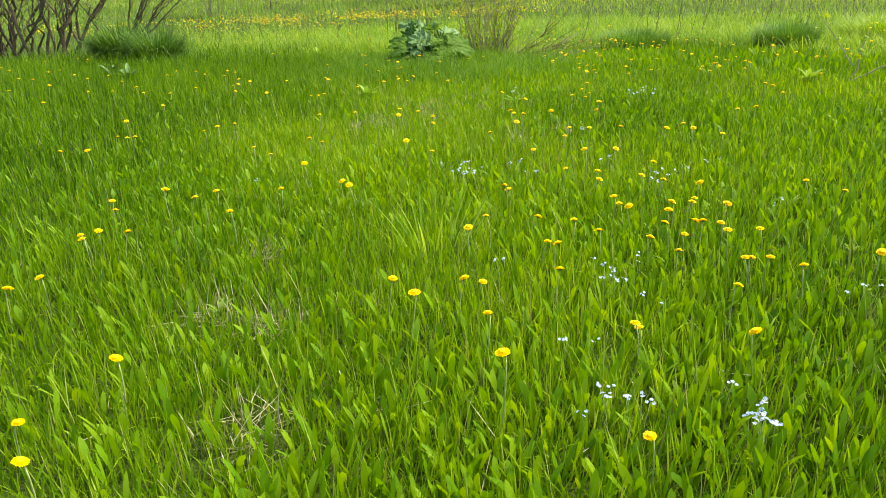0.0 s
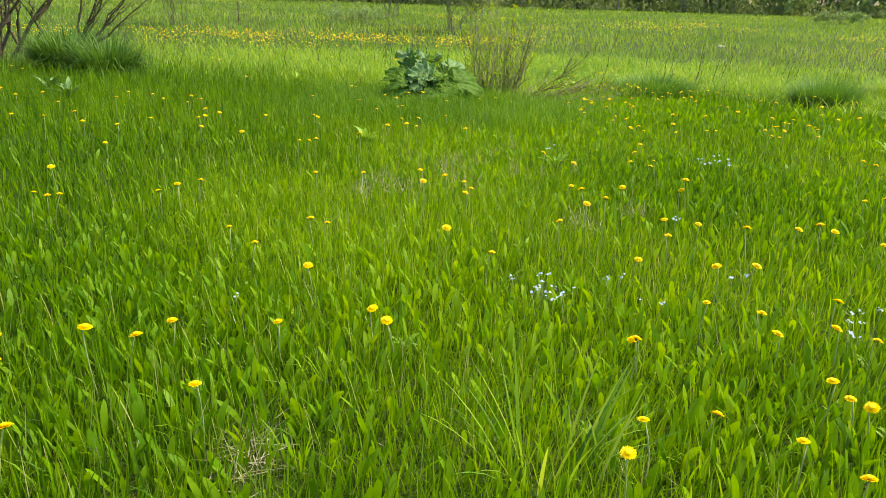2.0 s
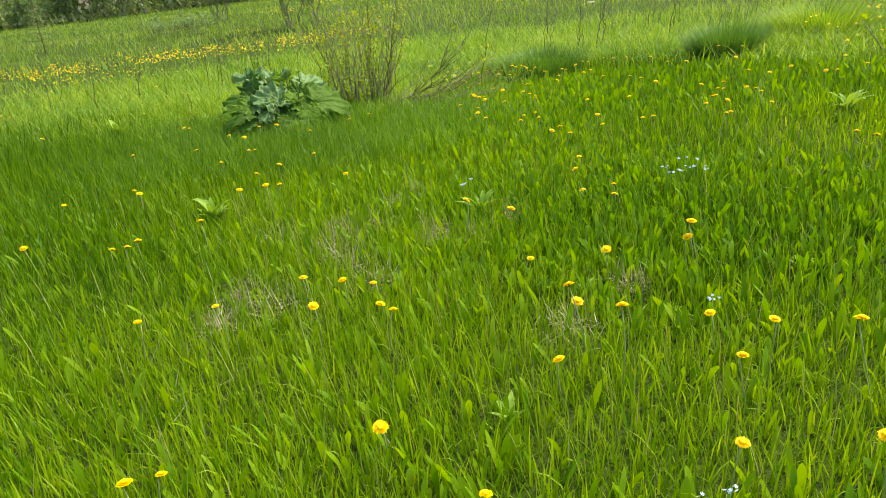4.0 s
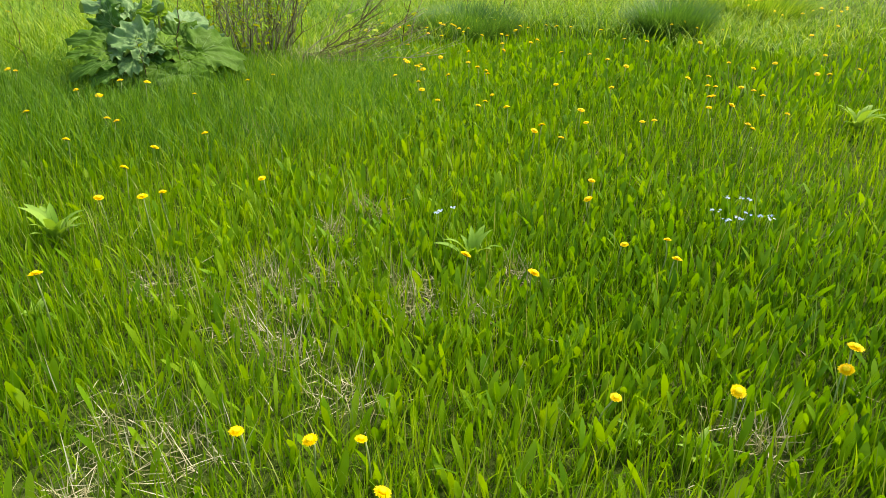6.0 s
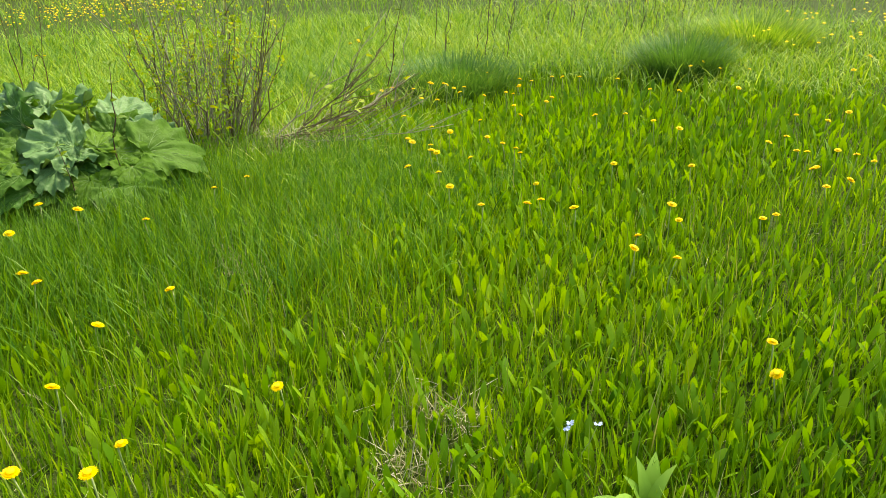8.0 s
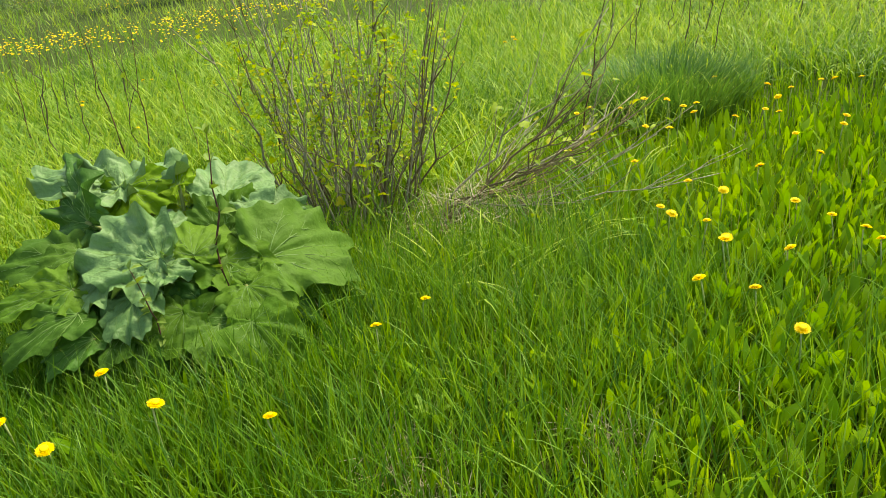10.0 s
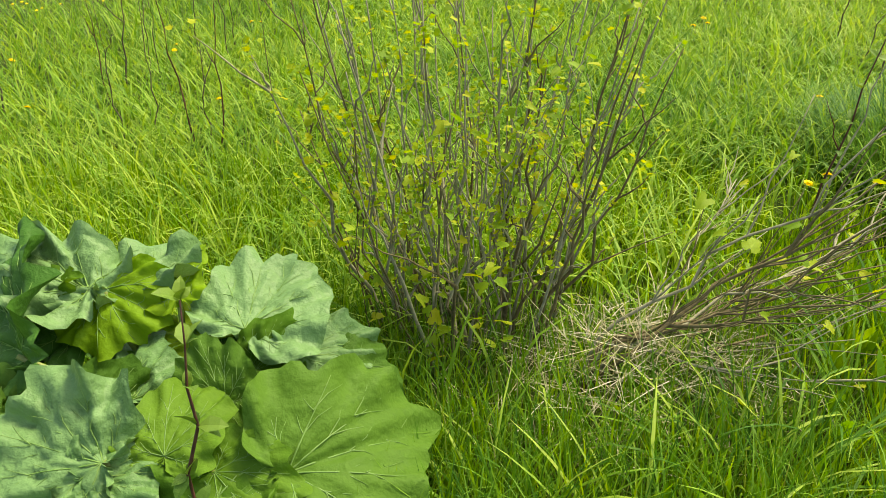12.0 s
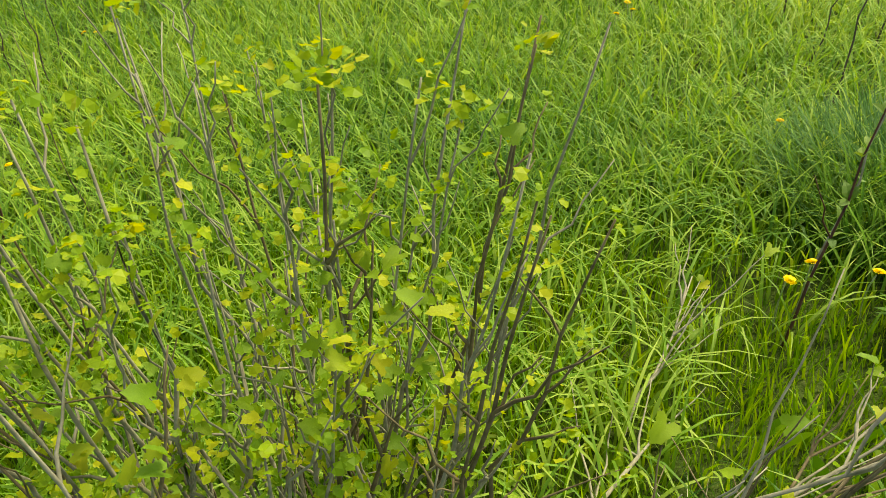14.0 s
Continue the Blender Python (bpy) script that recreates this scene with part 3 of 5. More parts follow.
def rhubarb_leaf(base, tip, width, normal, crinkle, mat):
    """One heart-shaped blade with pale veins, on its stalk."""
    base, tip = Vector(base), Vector(tip)
    width *= 1.04
    ahead = tip - base
    length = ahead.length
    ahead.normalize()
    up = Vector(normal)
    up = (up - ahead * up.dot(ahead)).normalized()
    across = ahead.cross(up)
    frame_of = Matrix((across, ahead, up)).transposed()
    seed = pick.uniform(0, 100)
    size = max(length, width)
    bow = pick.uniform(0.15, 0.5)
    fold = pick.uniform(-0.05, 0.28)
    rays = [radians(a) for a in (0, 27, -27, 57, -57, 92, -92)]

    def outline(th):
        r = 0.46 + 0.54 * math.cos(th / 2) ** 2
        u = min(1, max(0, (abs(th) - 1.55) / 1.15))
        r *= 1 - 0.80 * u * u * (3 - 2 * u)
        return r * (1 + 0.052 * math.sin(8 * th + seed) + 0.034 * math.sin(15 * th + 2 * seed) + 0.018 * math.sin(27 * th - seed) + 0.17 * noise.noise((th * 1.7, seed, 0)) + 0.10 * noise.noise((th * 5.5, seed, 3)))

    def surface(th, s):
        r = outline(th) * s
        x, y = math.sin(th) * r * width / 1.34, math.cos(th) * r * length
        near = min(abs(th - a) for a in rays) * s
        z = -bow * (y * y + 0.5 * x * x) / size + fold * abs(x)
        z += 0.044 * size * (0.5 + crinkle) * s ** 3 * (math.sin(11 * th + seed) + 0.9 * math.sin(17 * th - seed * 1.7) + 1.4 * noise.noise((th * 3, seed, 7)))
        z += 0.046 * size * (0.6 + crinkle) * noise.noise((x / size * 5 + seed, y / size * 5, seed))
        z += 0.026 * size * (0.4 + crinkle) * noise.noise((x / size * 12 + seed, y / size * 12, seed))
        z += 0.014 * size * (0.3 + crinkle) * noise.noise((x / size * 26 + seed, y / size * 26, seed))
        z -= 0.018 * size * math.exp(-(near / 0.07) ** 2) * (1 - 0.6 * s)
        return base + frame_of @ Vector((x, y, z))

    bm = bmesh.new()
    nt, ns = 80, 15
    centre = bm.verts.new(surface(0, 0) - CROWN_AT)
    rings = [[bm.verts.new(surface(-2.93 + 5.86 * j / nt, (i / ns) ** 0.85) - CROWN_AT) for j in range(nt + 1)] for i in range(1, ns + 1)]
    for j in range(nt):
        bm.faces.new((centre, rings[0][j + 1], rings[0][j]))
    for a, b in zip(rings, rings[1:]):
        for j in range(nt):
            bm.faces.new((a[j], a[j + 1], b[j + 1], b[j]))
    blade = part("leaf", bm, mat, RHUBARB)
    bm = bmesh.new()
    for k, a in enumerate(rays):
        reach = (0.93, 0.88, 0.88, 0.8, 0.8, 0.6, 0.6)[k]
        pts = [surface(a + 0.05 * math.sin(3 * s) * s, s) - CROWN_AT + up * 0.0006 for s in [reach * i / 8 + 0.01 for i in range(9)]]
        tube(bm, pts, 0.0021 * size / 0.3, 0.0005, 4)
        for i in (3, 5):
            for sgn in (-1, 1):
                s0 = reach * i / 8
                twig = [surface(a + sgn * 0.3 * u * (1.2 - s0), s0 + 0.28 * u) - CROWN_AT + up * 0.0006 for u in (0, 0.4, 0.8)]
                tube(bm, twig, 0.0012 * size / 0.3, 0.0004, 4)
    part("vein", bm, VEIN, blade, "raised pale green leaf veins")
    bm = bmesh.new()
    root = CROWN + Vector((pick.uniform(-0.09, 0.09), pick.uniform(-0.07, 0.07), -0.01))
    mid = root.lerp(base, 0.55) + Vector((0, 0, 0.06)) - up * 0.02
    pts = []
    for i in range(9):
        s = i / 8
        pts.append(root * (1 - s) ** 2 + mid * 2 * s * (1 - s) + (base - up * 0.004) * s * s - CROWN_AT)
    tube(bm, pts, 0.011, 0.006, 7)
    part("stalk", bm, STALK, RHUBARB)


CROWN_AT = RHUBARB.matrix_world.translation.copy()
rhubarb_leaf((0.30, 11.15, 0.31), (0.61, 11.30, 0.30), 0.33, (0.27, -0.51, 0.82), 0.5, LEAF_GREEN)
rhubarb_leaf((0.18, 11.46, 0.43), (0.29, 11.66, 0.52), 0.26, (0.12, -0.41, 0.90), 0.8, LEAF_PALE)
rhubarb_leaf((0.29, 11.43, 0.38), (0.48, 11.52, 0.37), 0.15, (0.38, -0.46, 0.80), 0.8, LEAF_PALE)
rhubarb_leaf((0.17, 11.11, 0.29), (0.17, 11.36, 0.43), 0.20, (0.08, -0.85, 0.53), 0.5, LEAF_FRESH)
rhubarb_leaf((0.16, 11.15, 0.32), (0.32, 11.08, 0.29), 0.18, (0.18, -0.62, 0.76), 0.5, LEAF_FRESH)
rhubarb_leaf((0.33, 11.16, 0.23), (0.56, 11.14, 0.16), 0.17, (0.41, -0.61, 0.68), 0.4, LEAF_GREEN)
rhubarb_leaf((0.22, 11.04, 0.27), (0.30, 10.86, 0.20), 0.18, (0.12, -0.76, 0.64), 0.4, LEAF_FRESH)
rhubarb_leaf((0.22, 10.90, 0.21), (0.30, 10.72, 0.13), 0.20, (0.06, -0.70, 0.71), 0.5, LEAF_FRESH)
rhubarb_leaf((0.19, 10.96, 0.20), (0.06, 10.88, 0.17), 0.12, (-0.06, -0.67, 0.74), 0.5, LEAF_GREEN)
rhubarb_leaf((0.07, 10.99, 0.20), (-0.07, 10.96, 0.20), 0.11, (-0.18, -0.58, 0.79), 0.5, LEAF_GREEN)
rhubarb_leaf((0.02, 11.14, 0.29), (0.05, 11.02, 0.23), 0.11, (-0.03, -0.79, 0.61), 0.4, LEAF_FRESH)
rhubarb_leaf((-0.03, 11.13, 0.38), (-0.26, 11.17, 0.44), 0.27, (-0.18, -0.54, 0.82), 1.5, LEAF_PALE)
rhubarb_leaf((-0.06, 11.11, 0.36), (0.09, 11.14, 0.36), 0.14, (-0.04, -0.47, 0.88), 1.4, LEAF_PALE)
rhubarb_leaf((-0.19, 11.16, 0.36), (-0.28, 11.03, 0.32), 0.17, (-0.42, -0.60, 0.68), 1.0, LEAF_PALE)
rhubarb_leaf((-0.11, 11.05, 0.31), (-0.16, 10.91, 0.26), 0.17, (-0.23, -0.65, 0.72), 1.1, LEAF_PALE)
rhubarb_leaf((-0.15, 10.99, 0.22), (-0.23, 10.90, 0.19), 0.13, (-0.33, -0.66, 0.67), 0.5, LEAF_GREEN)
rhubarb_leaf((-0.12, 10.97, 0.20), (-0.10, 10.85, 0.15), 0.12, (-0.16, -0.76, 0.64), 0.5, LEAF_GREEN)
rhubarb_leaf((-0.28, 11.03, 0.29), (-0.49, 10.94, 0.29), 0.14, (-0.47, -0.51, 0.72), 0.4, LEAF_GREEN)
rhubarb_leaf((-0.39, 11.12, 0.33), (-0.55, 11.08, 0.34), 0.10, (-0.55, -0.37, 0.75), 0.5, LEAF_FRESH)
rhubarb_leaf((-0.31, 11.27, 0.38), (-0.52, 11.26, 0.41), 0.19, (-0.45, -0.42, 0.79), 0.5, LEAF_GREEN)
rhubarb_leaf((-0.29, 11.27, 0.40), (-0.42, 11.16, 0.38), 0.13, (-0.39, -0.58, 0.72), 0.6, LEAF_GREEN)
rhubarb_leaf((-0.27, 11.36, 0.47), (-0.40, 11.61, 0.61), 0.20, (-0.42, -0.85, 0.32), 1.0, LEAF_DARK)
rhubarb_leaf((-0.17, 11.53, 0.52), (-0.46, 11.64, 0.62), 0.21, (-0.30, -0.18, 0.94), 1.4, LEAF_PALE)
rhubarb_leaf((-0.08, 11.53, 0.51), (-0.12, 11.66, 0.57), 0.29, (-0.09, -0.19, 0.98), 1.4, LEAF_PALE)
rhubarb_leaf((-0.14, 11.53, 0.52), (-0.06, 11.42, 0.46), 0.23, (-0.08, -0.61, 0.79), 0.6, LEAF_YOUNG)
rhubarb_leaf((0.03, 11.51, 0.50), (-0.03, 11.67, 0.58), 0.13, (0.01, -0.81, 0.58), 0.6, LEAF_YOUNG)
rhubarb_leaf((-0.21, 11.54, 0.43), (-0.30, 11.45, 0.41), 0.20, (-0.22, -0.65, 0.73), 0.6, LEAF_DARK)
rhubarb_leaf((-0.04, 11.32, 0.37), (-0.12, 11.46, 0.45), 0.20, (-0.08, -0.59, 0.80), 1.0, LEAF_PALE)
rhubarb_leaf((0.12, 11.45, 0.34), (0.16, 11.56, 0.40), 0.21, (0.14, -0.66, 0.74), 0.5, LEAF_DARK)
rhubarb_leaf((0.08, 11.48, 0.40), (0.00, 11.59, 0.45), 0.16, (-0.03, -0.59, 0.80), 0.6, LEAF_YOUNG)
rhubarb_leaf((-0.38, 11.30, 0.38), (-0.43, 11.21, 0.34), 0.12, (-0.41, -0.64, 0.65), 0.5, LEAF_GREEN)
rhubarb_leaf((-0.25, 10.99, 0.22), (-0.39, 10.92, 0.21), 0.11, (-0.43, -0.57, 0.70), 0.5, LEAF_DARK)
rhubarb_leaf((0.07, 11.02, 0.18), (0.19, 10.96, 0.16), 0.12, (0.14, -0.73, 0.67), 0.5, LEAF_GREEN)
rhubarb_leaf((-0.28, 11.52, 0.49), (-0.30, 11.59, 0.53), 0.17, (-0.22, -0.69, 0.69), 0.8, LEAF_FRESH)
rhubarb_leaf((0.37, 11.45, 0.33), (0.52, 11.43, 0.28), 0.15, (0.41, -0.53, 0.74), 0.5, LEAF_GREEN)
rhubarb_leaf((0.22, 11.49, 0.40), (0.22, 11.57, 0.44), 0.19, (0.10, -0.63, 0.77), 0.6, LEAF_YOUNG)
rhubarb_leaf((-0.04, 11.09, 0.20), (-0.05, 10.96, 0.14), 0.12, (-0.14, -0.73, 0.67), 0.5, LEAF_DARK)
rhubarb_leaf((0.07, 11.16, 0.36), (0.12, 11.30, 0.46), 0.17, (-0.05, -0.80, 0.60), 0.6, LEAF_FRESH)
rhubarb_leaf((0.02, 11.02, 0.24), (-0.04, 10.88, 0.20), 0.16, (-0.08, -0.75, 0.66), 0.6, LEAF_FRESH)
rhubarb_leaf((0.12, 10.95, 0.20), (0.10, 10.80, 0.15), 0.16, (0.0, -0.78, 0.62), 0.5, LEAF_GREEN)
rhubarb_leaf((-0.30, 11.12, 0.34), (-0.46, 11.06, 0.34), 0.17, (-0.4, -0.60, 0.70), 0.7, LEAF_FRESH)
for i in range(22):
    turn = 6.283 * i / 22 + pick.uniform(-0.2, 0.2)
    reach = pick.uniform(0.12, 0.40)
    fx, fy = 0.08 + reach * 1.05 * math.cos(turn), 11.36 + reach * 0.95 * math.sin(turn)
    fz = 0.05 + 0.45 * min(1, max(0, fy - 10.75)) * (1.0 if fy < 11.5 else 0.7)
    ln = pick.uniform(0.13, 0.22)
    rhubarb_leaf((fx, fy, fz), (fx + ln * math.cos(turn), fy + ln * math.sin(turn), fz - 0.35 * ln), ln * pick.uniform(0.8, 1.05),
                 (0.6 * math.cos(turn), 0.6 * math.sin(turn) - 0.2, 0.8), pick.uniform(0.5, 1.2), pick.choice((LEAF_GREEN, LEAF_DARK, LEAF_FRESH, LEAF_GREEN)))
for i in range(26):
    fx, fy = pick.uniform(-0.42, 0.40), pick.uniform(10.92, 11.42)
    fz = 0.09 + 0.45 * (fy - 10.77) + pick.uniform(-0.05, 0.03)
    turn = pick.uniform(0.2, 2.9) if pick.random() < 0.6 else pick.uniform(3.4, 6.0)
    ln = pick.uniform(0.11, 0.20)
    rhubarb_leaf((fx, fy, fz), (fx + ln * math.cos(turn), fy + 0.35 * ln * math.sin(turn), fz + 0.8 * ln * math.sin(turn)), ln * pick.uniform(0.75, 1.0),
                 (0.5 * fx + pick.uniform(-0.3, 0.3), -0.8, 0.5), pick.uniform(0.6, 1.4), pick.choice((LEAF_FRESH, LEAF_GREEN, LEAF_FRESH, LEAF_GREEN, LEAF_DARK)))


# ---- stems and leaves of the currant bush ----
def lobed_leaf(name, lobes=3, cup=0.3):
    """A small maple-shaped leaf, one unit long."""
    bm = bmesh.new()
    n = 25
    rim = []
    for i in range(n):
        th = -2.7 + 5.4 * i / (n - 1)
        r = (0.40 + 0.35 * math.cos(th / 2) ** 2) * (0.80 + 0.20 * math.cos(lobes * th)) * 1.3 * (1 + 0.07 * (-1) ** i)
        x, y = math.sin(th) * r, math.cos(th) * r
        rim.append(bm.verts.new((x, y + 0.1, cup * (abs(x) - y * y * 0.8))))
    inner = [bm.verts.new((v.co.x * 0.5, (v.co.y - 0.1) * 0.5 + 0.1, cup * abs(v.co.x) * 0.3)) for v in rim]
    c = bm.verts.new((0, 0.02, 0))
    for i in range(n - 1):
        bm.faces.new((rim[i], rim[i + 1], inner[i + 1], inner[i]))
        bm.faces.new((inner[i], inner[i + 1], c))
    me = bpy.data.meshes.new(name)
    bm.to_mesh(me)
    bm.free()
    for p in me.polygons:
        p.use_smooth = True
    return me


LOBED = lobed_leaf("currant leaf")
LOBED.materials.append(CURRANT)


def put_leaf(parent, at, size, mesh=LOBED):
    ob = new("leaf", mesh)
    ob.parent = parent
    ob.matrix_local = Matrix.LocRotScale(Vector(at), Euler((pick.uniform(-0.6, 1.1), pick.uniform(-0.6, 0.6), pick.uniform(0, 6.28))), Vector((size,) * 3))
    return ob


def currant_bush(x, y):
    bush = thing("currant_bush", x, y)
    tips = []
    tagged(bush, "currant bush of grey upright stems with sparse young leaves", "bush")
    leaves = 0
    for i in range(74):
        a = pick.uniform(0, 6.283)
        r = 0.27 * math.sqrt(pick.random())
        foot = Vector((r * math.cos(a), 0.8 * r * math.sin(a), -0.02))
        h = 0.48 + 0.72 * pick.random() ** 1.1
        out = 0.08 + 0.42 * r / 0.28
        top = foot + Vector((math.cos(a) * out * h * (0.8 if math.cos(a) > 0 else 0.5) + pick.uniform(-0.12, 0.12) + 0.01, math.sin(a) * out * h * (0.6 if math.sin(a) > 0 else 0.15) + pick.uniform(-0.1, 0.1), h))
        line = wander(foot, top, 9, 0.032)
        bm = bmesh.new()
        thick = pick.uniform(0.0032, 0.0075)
        tube(bm, line, thick, 0.0016, 6)
        ends = [line[-1]]
        for j in range(pick.randint(2, 5)):
            k = pick.randint(3, 8)
            b = line[k]
            d = (line[k] - line[k - 1]).normalized()
            e = b + (d + Vector((pick.uniform(-0.8, 0.8), pick.uniform(-0.8, 0.8), pick.uniform(-0.1, 0.5)))).normalized() * pick.uniform(0.08, 0.26)
            tw = wander(b, e, 5, 0.012)
            tube(bm, tw, thick * 0.5, 0.001, 5)
            ends.append(e)
        leafy = pick.random() < 0.75
        part("stem", bm, BARK if pick.random() < 0.66 else TWIG, bush)
        if leafy:
            for e in ends:
                for _ in range(pick.randint(1, 4)):
                    if leaves < 190:
                        put_leaf(bush, e + Vector((pick.uniform(-0.03, 0.03), pick.uniform(-0.03, 0.03), pick.uniform(-0.05, 0.02))), pick.uniform(0.012, 0.028))
                        leaves += 1
            for k in range(4, 10):
                if pick.random() < 0.6 and leaves < 260:
                    put_leaf(bush, line[k] + Vector((pick.uniform(-0.025, 0.025), pick.uniform(-0.03, 0.01), 0)), pick.uniform(0.012, 0.030))
                    leaves += 1
            tips += [Vector(q) for q in line[5:]] + ends
    pick.shuffle(tips)
    tagged(leaf_sprays("small_leaves", tips[:300], 8, 0.017, 0.018, CURRANT_SMALL, bush), kind="stuff")
    # fresh yellow-green shoots low at the front
    for sx, sy in ((0.02, -0.22), (0.10, -0.27), (-0.28, -0.12), (-0.12, -0.2)):
        h = pick.uniform(0.28, 0.5)
        line = wander((sx, sy, 0), (sx + pick.uniform(-0.06, 0.06), sy - 0.03, h), 8, 0.012)
        bm = bmesh.new()
        tube(bm, line, 0.003, 0.001, 5)
        part("stem", bm, TWIG, bush)
        for p in line[2:]:
            put_leaf(bush, p + Vector((pick.uniform(-0.02, 0.02), -0.01, 0)), pick.uniform(0.022, 0.04))
    return bush


def leaning_branch(x, y):
    """Old branches bent down to the side, fanning out from one foot."""
    fan = thing("leaning_branches", x, y)
    tagged(fan, "old grey currant branches leaning low over dry litter", "branches")
    for i in range(11):
        az = radians(pick.uniform(-28, 55))
        el = radians(pick.uniform(-2, 24) if i % 4 else pick.uniform(25, 46))
        n = pick.uniform(0.6, 1.2)
        start = Vector((pick.uniform(-0.05, 0.05), pick.uniform(-0.05, 0.06), 0.10 + pick.uniform(-0.04, 0.05)))
        end = start + Vector((math.cos(az) * math.cos(el), math.sin(az) * math.cos(el), math.sin(el))) * n
        line = wander(start, end, 10, 0.055, 0.05)
        bm = bmesh.new()
        thick = pick.uniform(0.0034, 0.0078)
        tube(bm, [Vector((-0.10, -0.02, -0.02))] + line, thick, 0.0018, 6)
        for j in range(pick.randint(8, 13)):
            k = pick.randint(2, 9)
            d = (line[k] - line[k - 1]).normalized()
            e = line[k] + (d + Vector((pick.uniform(-0.3, 0.4), pick.uniform(-0.6, 0.6), pick.uniform(-0.1, 0.6)))).normalized() * pick.uniform(0.14, 0.42)
            tube(bm, wander(line[k], e, 5, 0.012), thick * 0.5, 0.001, 5)
            if pick.random() < 0.4:
                put_leaf(fan, e, pick.uniform(0.02, 0.04))
        tagged(part("branch", bm, BARK if pick.random() < 0.55 else TWIG, fan), kind="stuff")
    return fan


currant_bush(0.70, 11.98)
leaning_branch(1.08, 11.72)

OVAL = bpy.data.meshes.new("cane leaf")
bm = bmesh.new()
spine = [(0, 0.0, 0), (0, 0.35, 0.05), (0, 0.7, 0.03), (0, 1.0, -0.05)]
wide = [0.04, 0.30, 0.22, 0.0]
left, right, mid_v = [], [], []
for (px, py, pz), w in zip(spine, wide):
    mid_v.append(bm.verts.new((0, py, pz)))
    left.append(bm.verts.new((-w, py, pz + 0.25 * w)))
    right.append(bm.verts.new((w, py, pz + 0.25 * w)))
for i in range(3):
    bm.faces.new((left[i], mid_v[i], mid_v[i + 1], left[i + 1]))
    bm.faces.new((mid_v[i], right[i], right[i + 1], mid_v[i + 1]))
bmesh.ops.remove_doubles(bm, verts=bm.verts, dist=0.001)
bm.to_mesh(OVAL)
bm.free()
OVAL.materials.append(foliage("cane leaves", [(0.0, (0.08, 0.18, 0.02)), (1.0, (0.20, 0.32, 0.04))], 0.35, 0.5, "object"))


def tall_stem(x, y, h, lean_x, lean_y, leafy, mat=TWIG, thick=0.0035, label="thin dark upright stem with tiny leaves"):
    st = thing("tall_stem", x, y)
    tagged(st, label, "stem", "tall thin stems in the meadow")
    line = wander((0, 0, -0.01), (lean_x, lean_y, h), 9, 0.02)
    bm = bmesh.new()
    tube(bm, line, thick, 0.0012, 6)
    if pick.random() < 0.45:
        k = pick.randint(3, 6)
        e = line[k] + Vector((pick.uniform(-0.14, 0.14), pick.uniform(-0.1, 0.1), pick.uniform(0.08, 0.2)))
        tube(bm, wander(line[k], e, 4, 0.01), thick * 0.6, 0.001, 5)
    part("stem", bm, mat, st)
    for p in line[2:]:
        for _ in range(leafy):
            put_leaf(st, p, pick.uniform(0.025, 0.055), OVAL)
    return st


tall_stem(0.13, 11.04, 0.74, 0.08, 0.04, 4, CANE, 0.0065, "dark crooked cane with small young leaves before the rhubarb")
tall_stem(0.0, 10.98, 0.42, -0.08, -0.03, 3, CANE, 0.004)
tall_stem(-0.94, 11.79, 0.66, -0.02, 0.0, 1, CANE, 0.0045)
tall_stem(-1.3, 14.5, 0.8, 0.02, 0, 0, CANE, 0.005)
tall_stem(-0.53, 13.55, 1.0, -0.05, 0, 0, CANE, 0.006)
tall_stem(-0.42, 13.55, 0.9, 0.12, 0, 0, CANE, 0.005)
tall_stem(-0.1, 13.6, 0.8, -0.03, 0, 0)
tall_stem(1.98, 12.48, 1.0, 0.24, 0.06, 3, CANE, 0.005, "reddish cane with grey-green leaves among tall grass")
tall_stem(2.08, 12.6, 0.9, 0.28, 0.1, 1, BARK, 0.005)
for i in range(64):
    sx = pick.uniform(2.9, 8.5) if i % 2 else pick.uniform(-7.5, -0.4)
    sy = 13.4 + pick.uniform(0, 2.6) + 0.10 * max(0, sx)
    h = pick.uniform(0.5, 0.95)
    tall_stem(sx, sy, h, h * pick.uniform(0.0, 0.28), 0, pick.choice((0, 1, 1)), WILLOW, pick.uniform(0.004, 0.0068))


umbel = tall_stem(4.3, 16.0, 0.55, 0.03, 0, 2, STEM, 0.006, "upright stem with a whitish flower head")
bm = bmesh.new()
for k in range(34):
    a, r = pick.uniform(0, 6.283), 0.06 * math.sqrt(pick.random())
    bmesh.ops.create_icosphere(bm, subdivisions=1, radius=pick.uniform(0.008, 0.016), matrix=Matrix.Translation((0.03 + r * math.cos(a), r * math.sin(a), 0.56 - 2.5 * r * r)))
part("flower_head", bm, solid("creamy blossom", (0.34, 0.38, 0.24), (0.52, 0.55, 0.38), 60), umbel, "loose creamy white blossom")


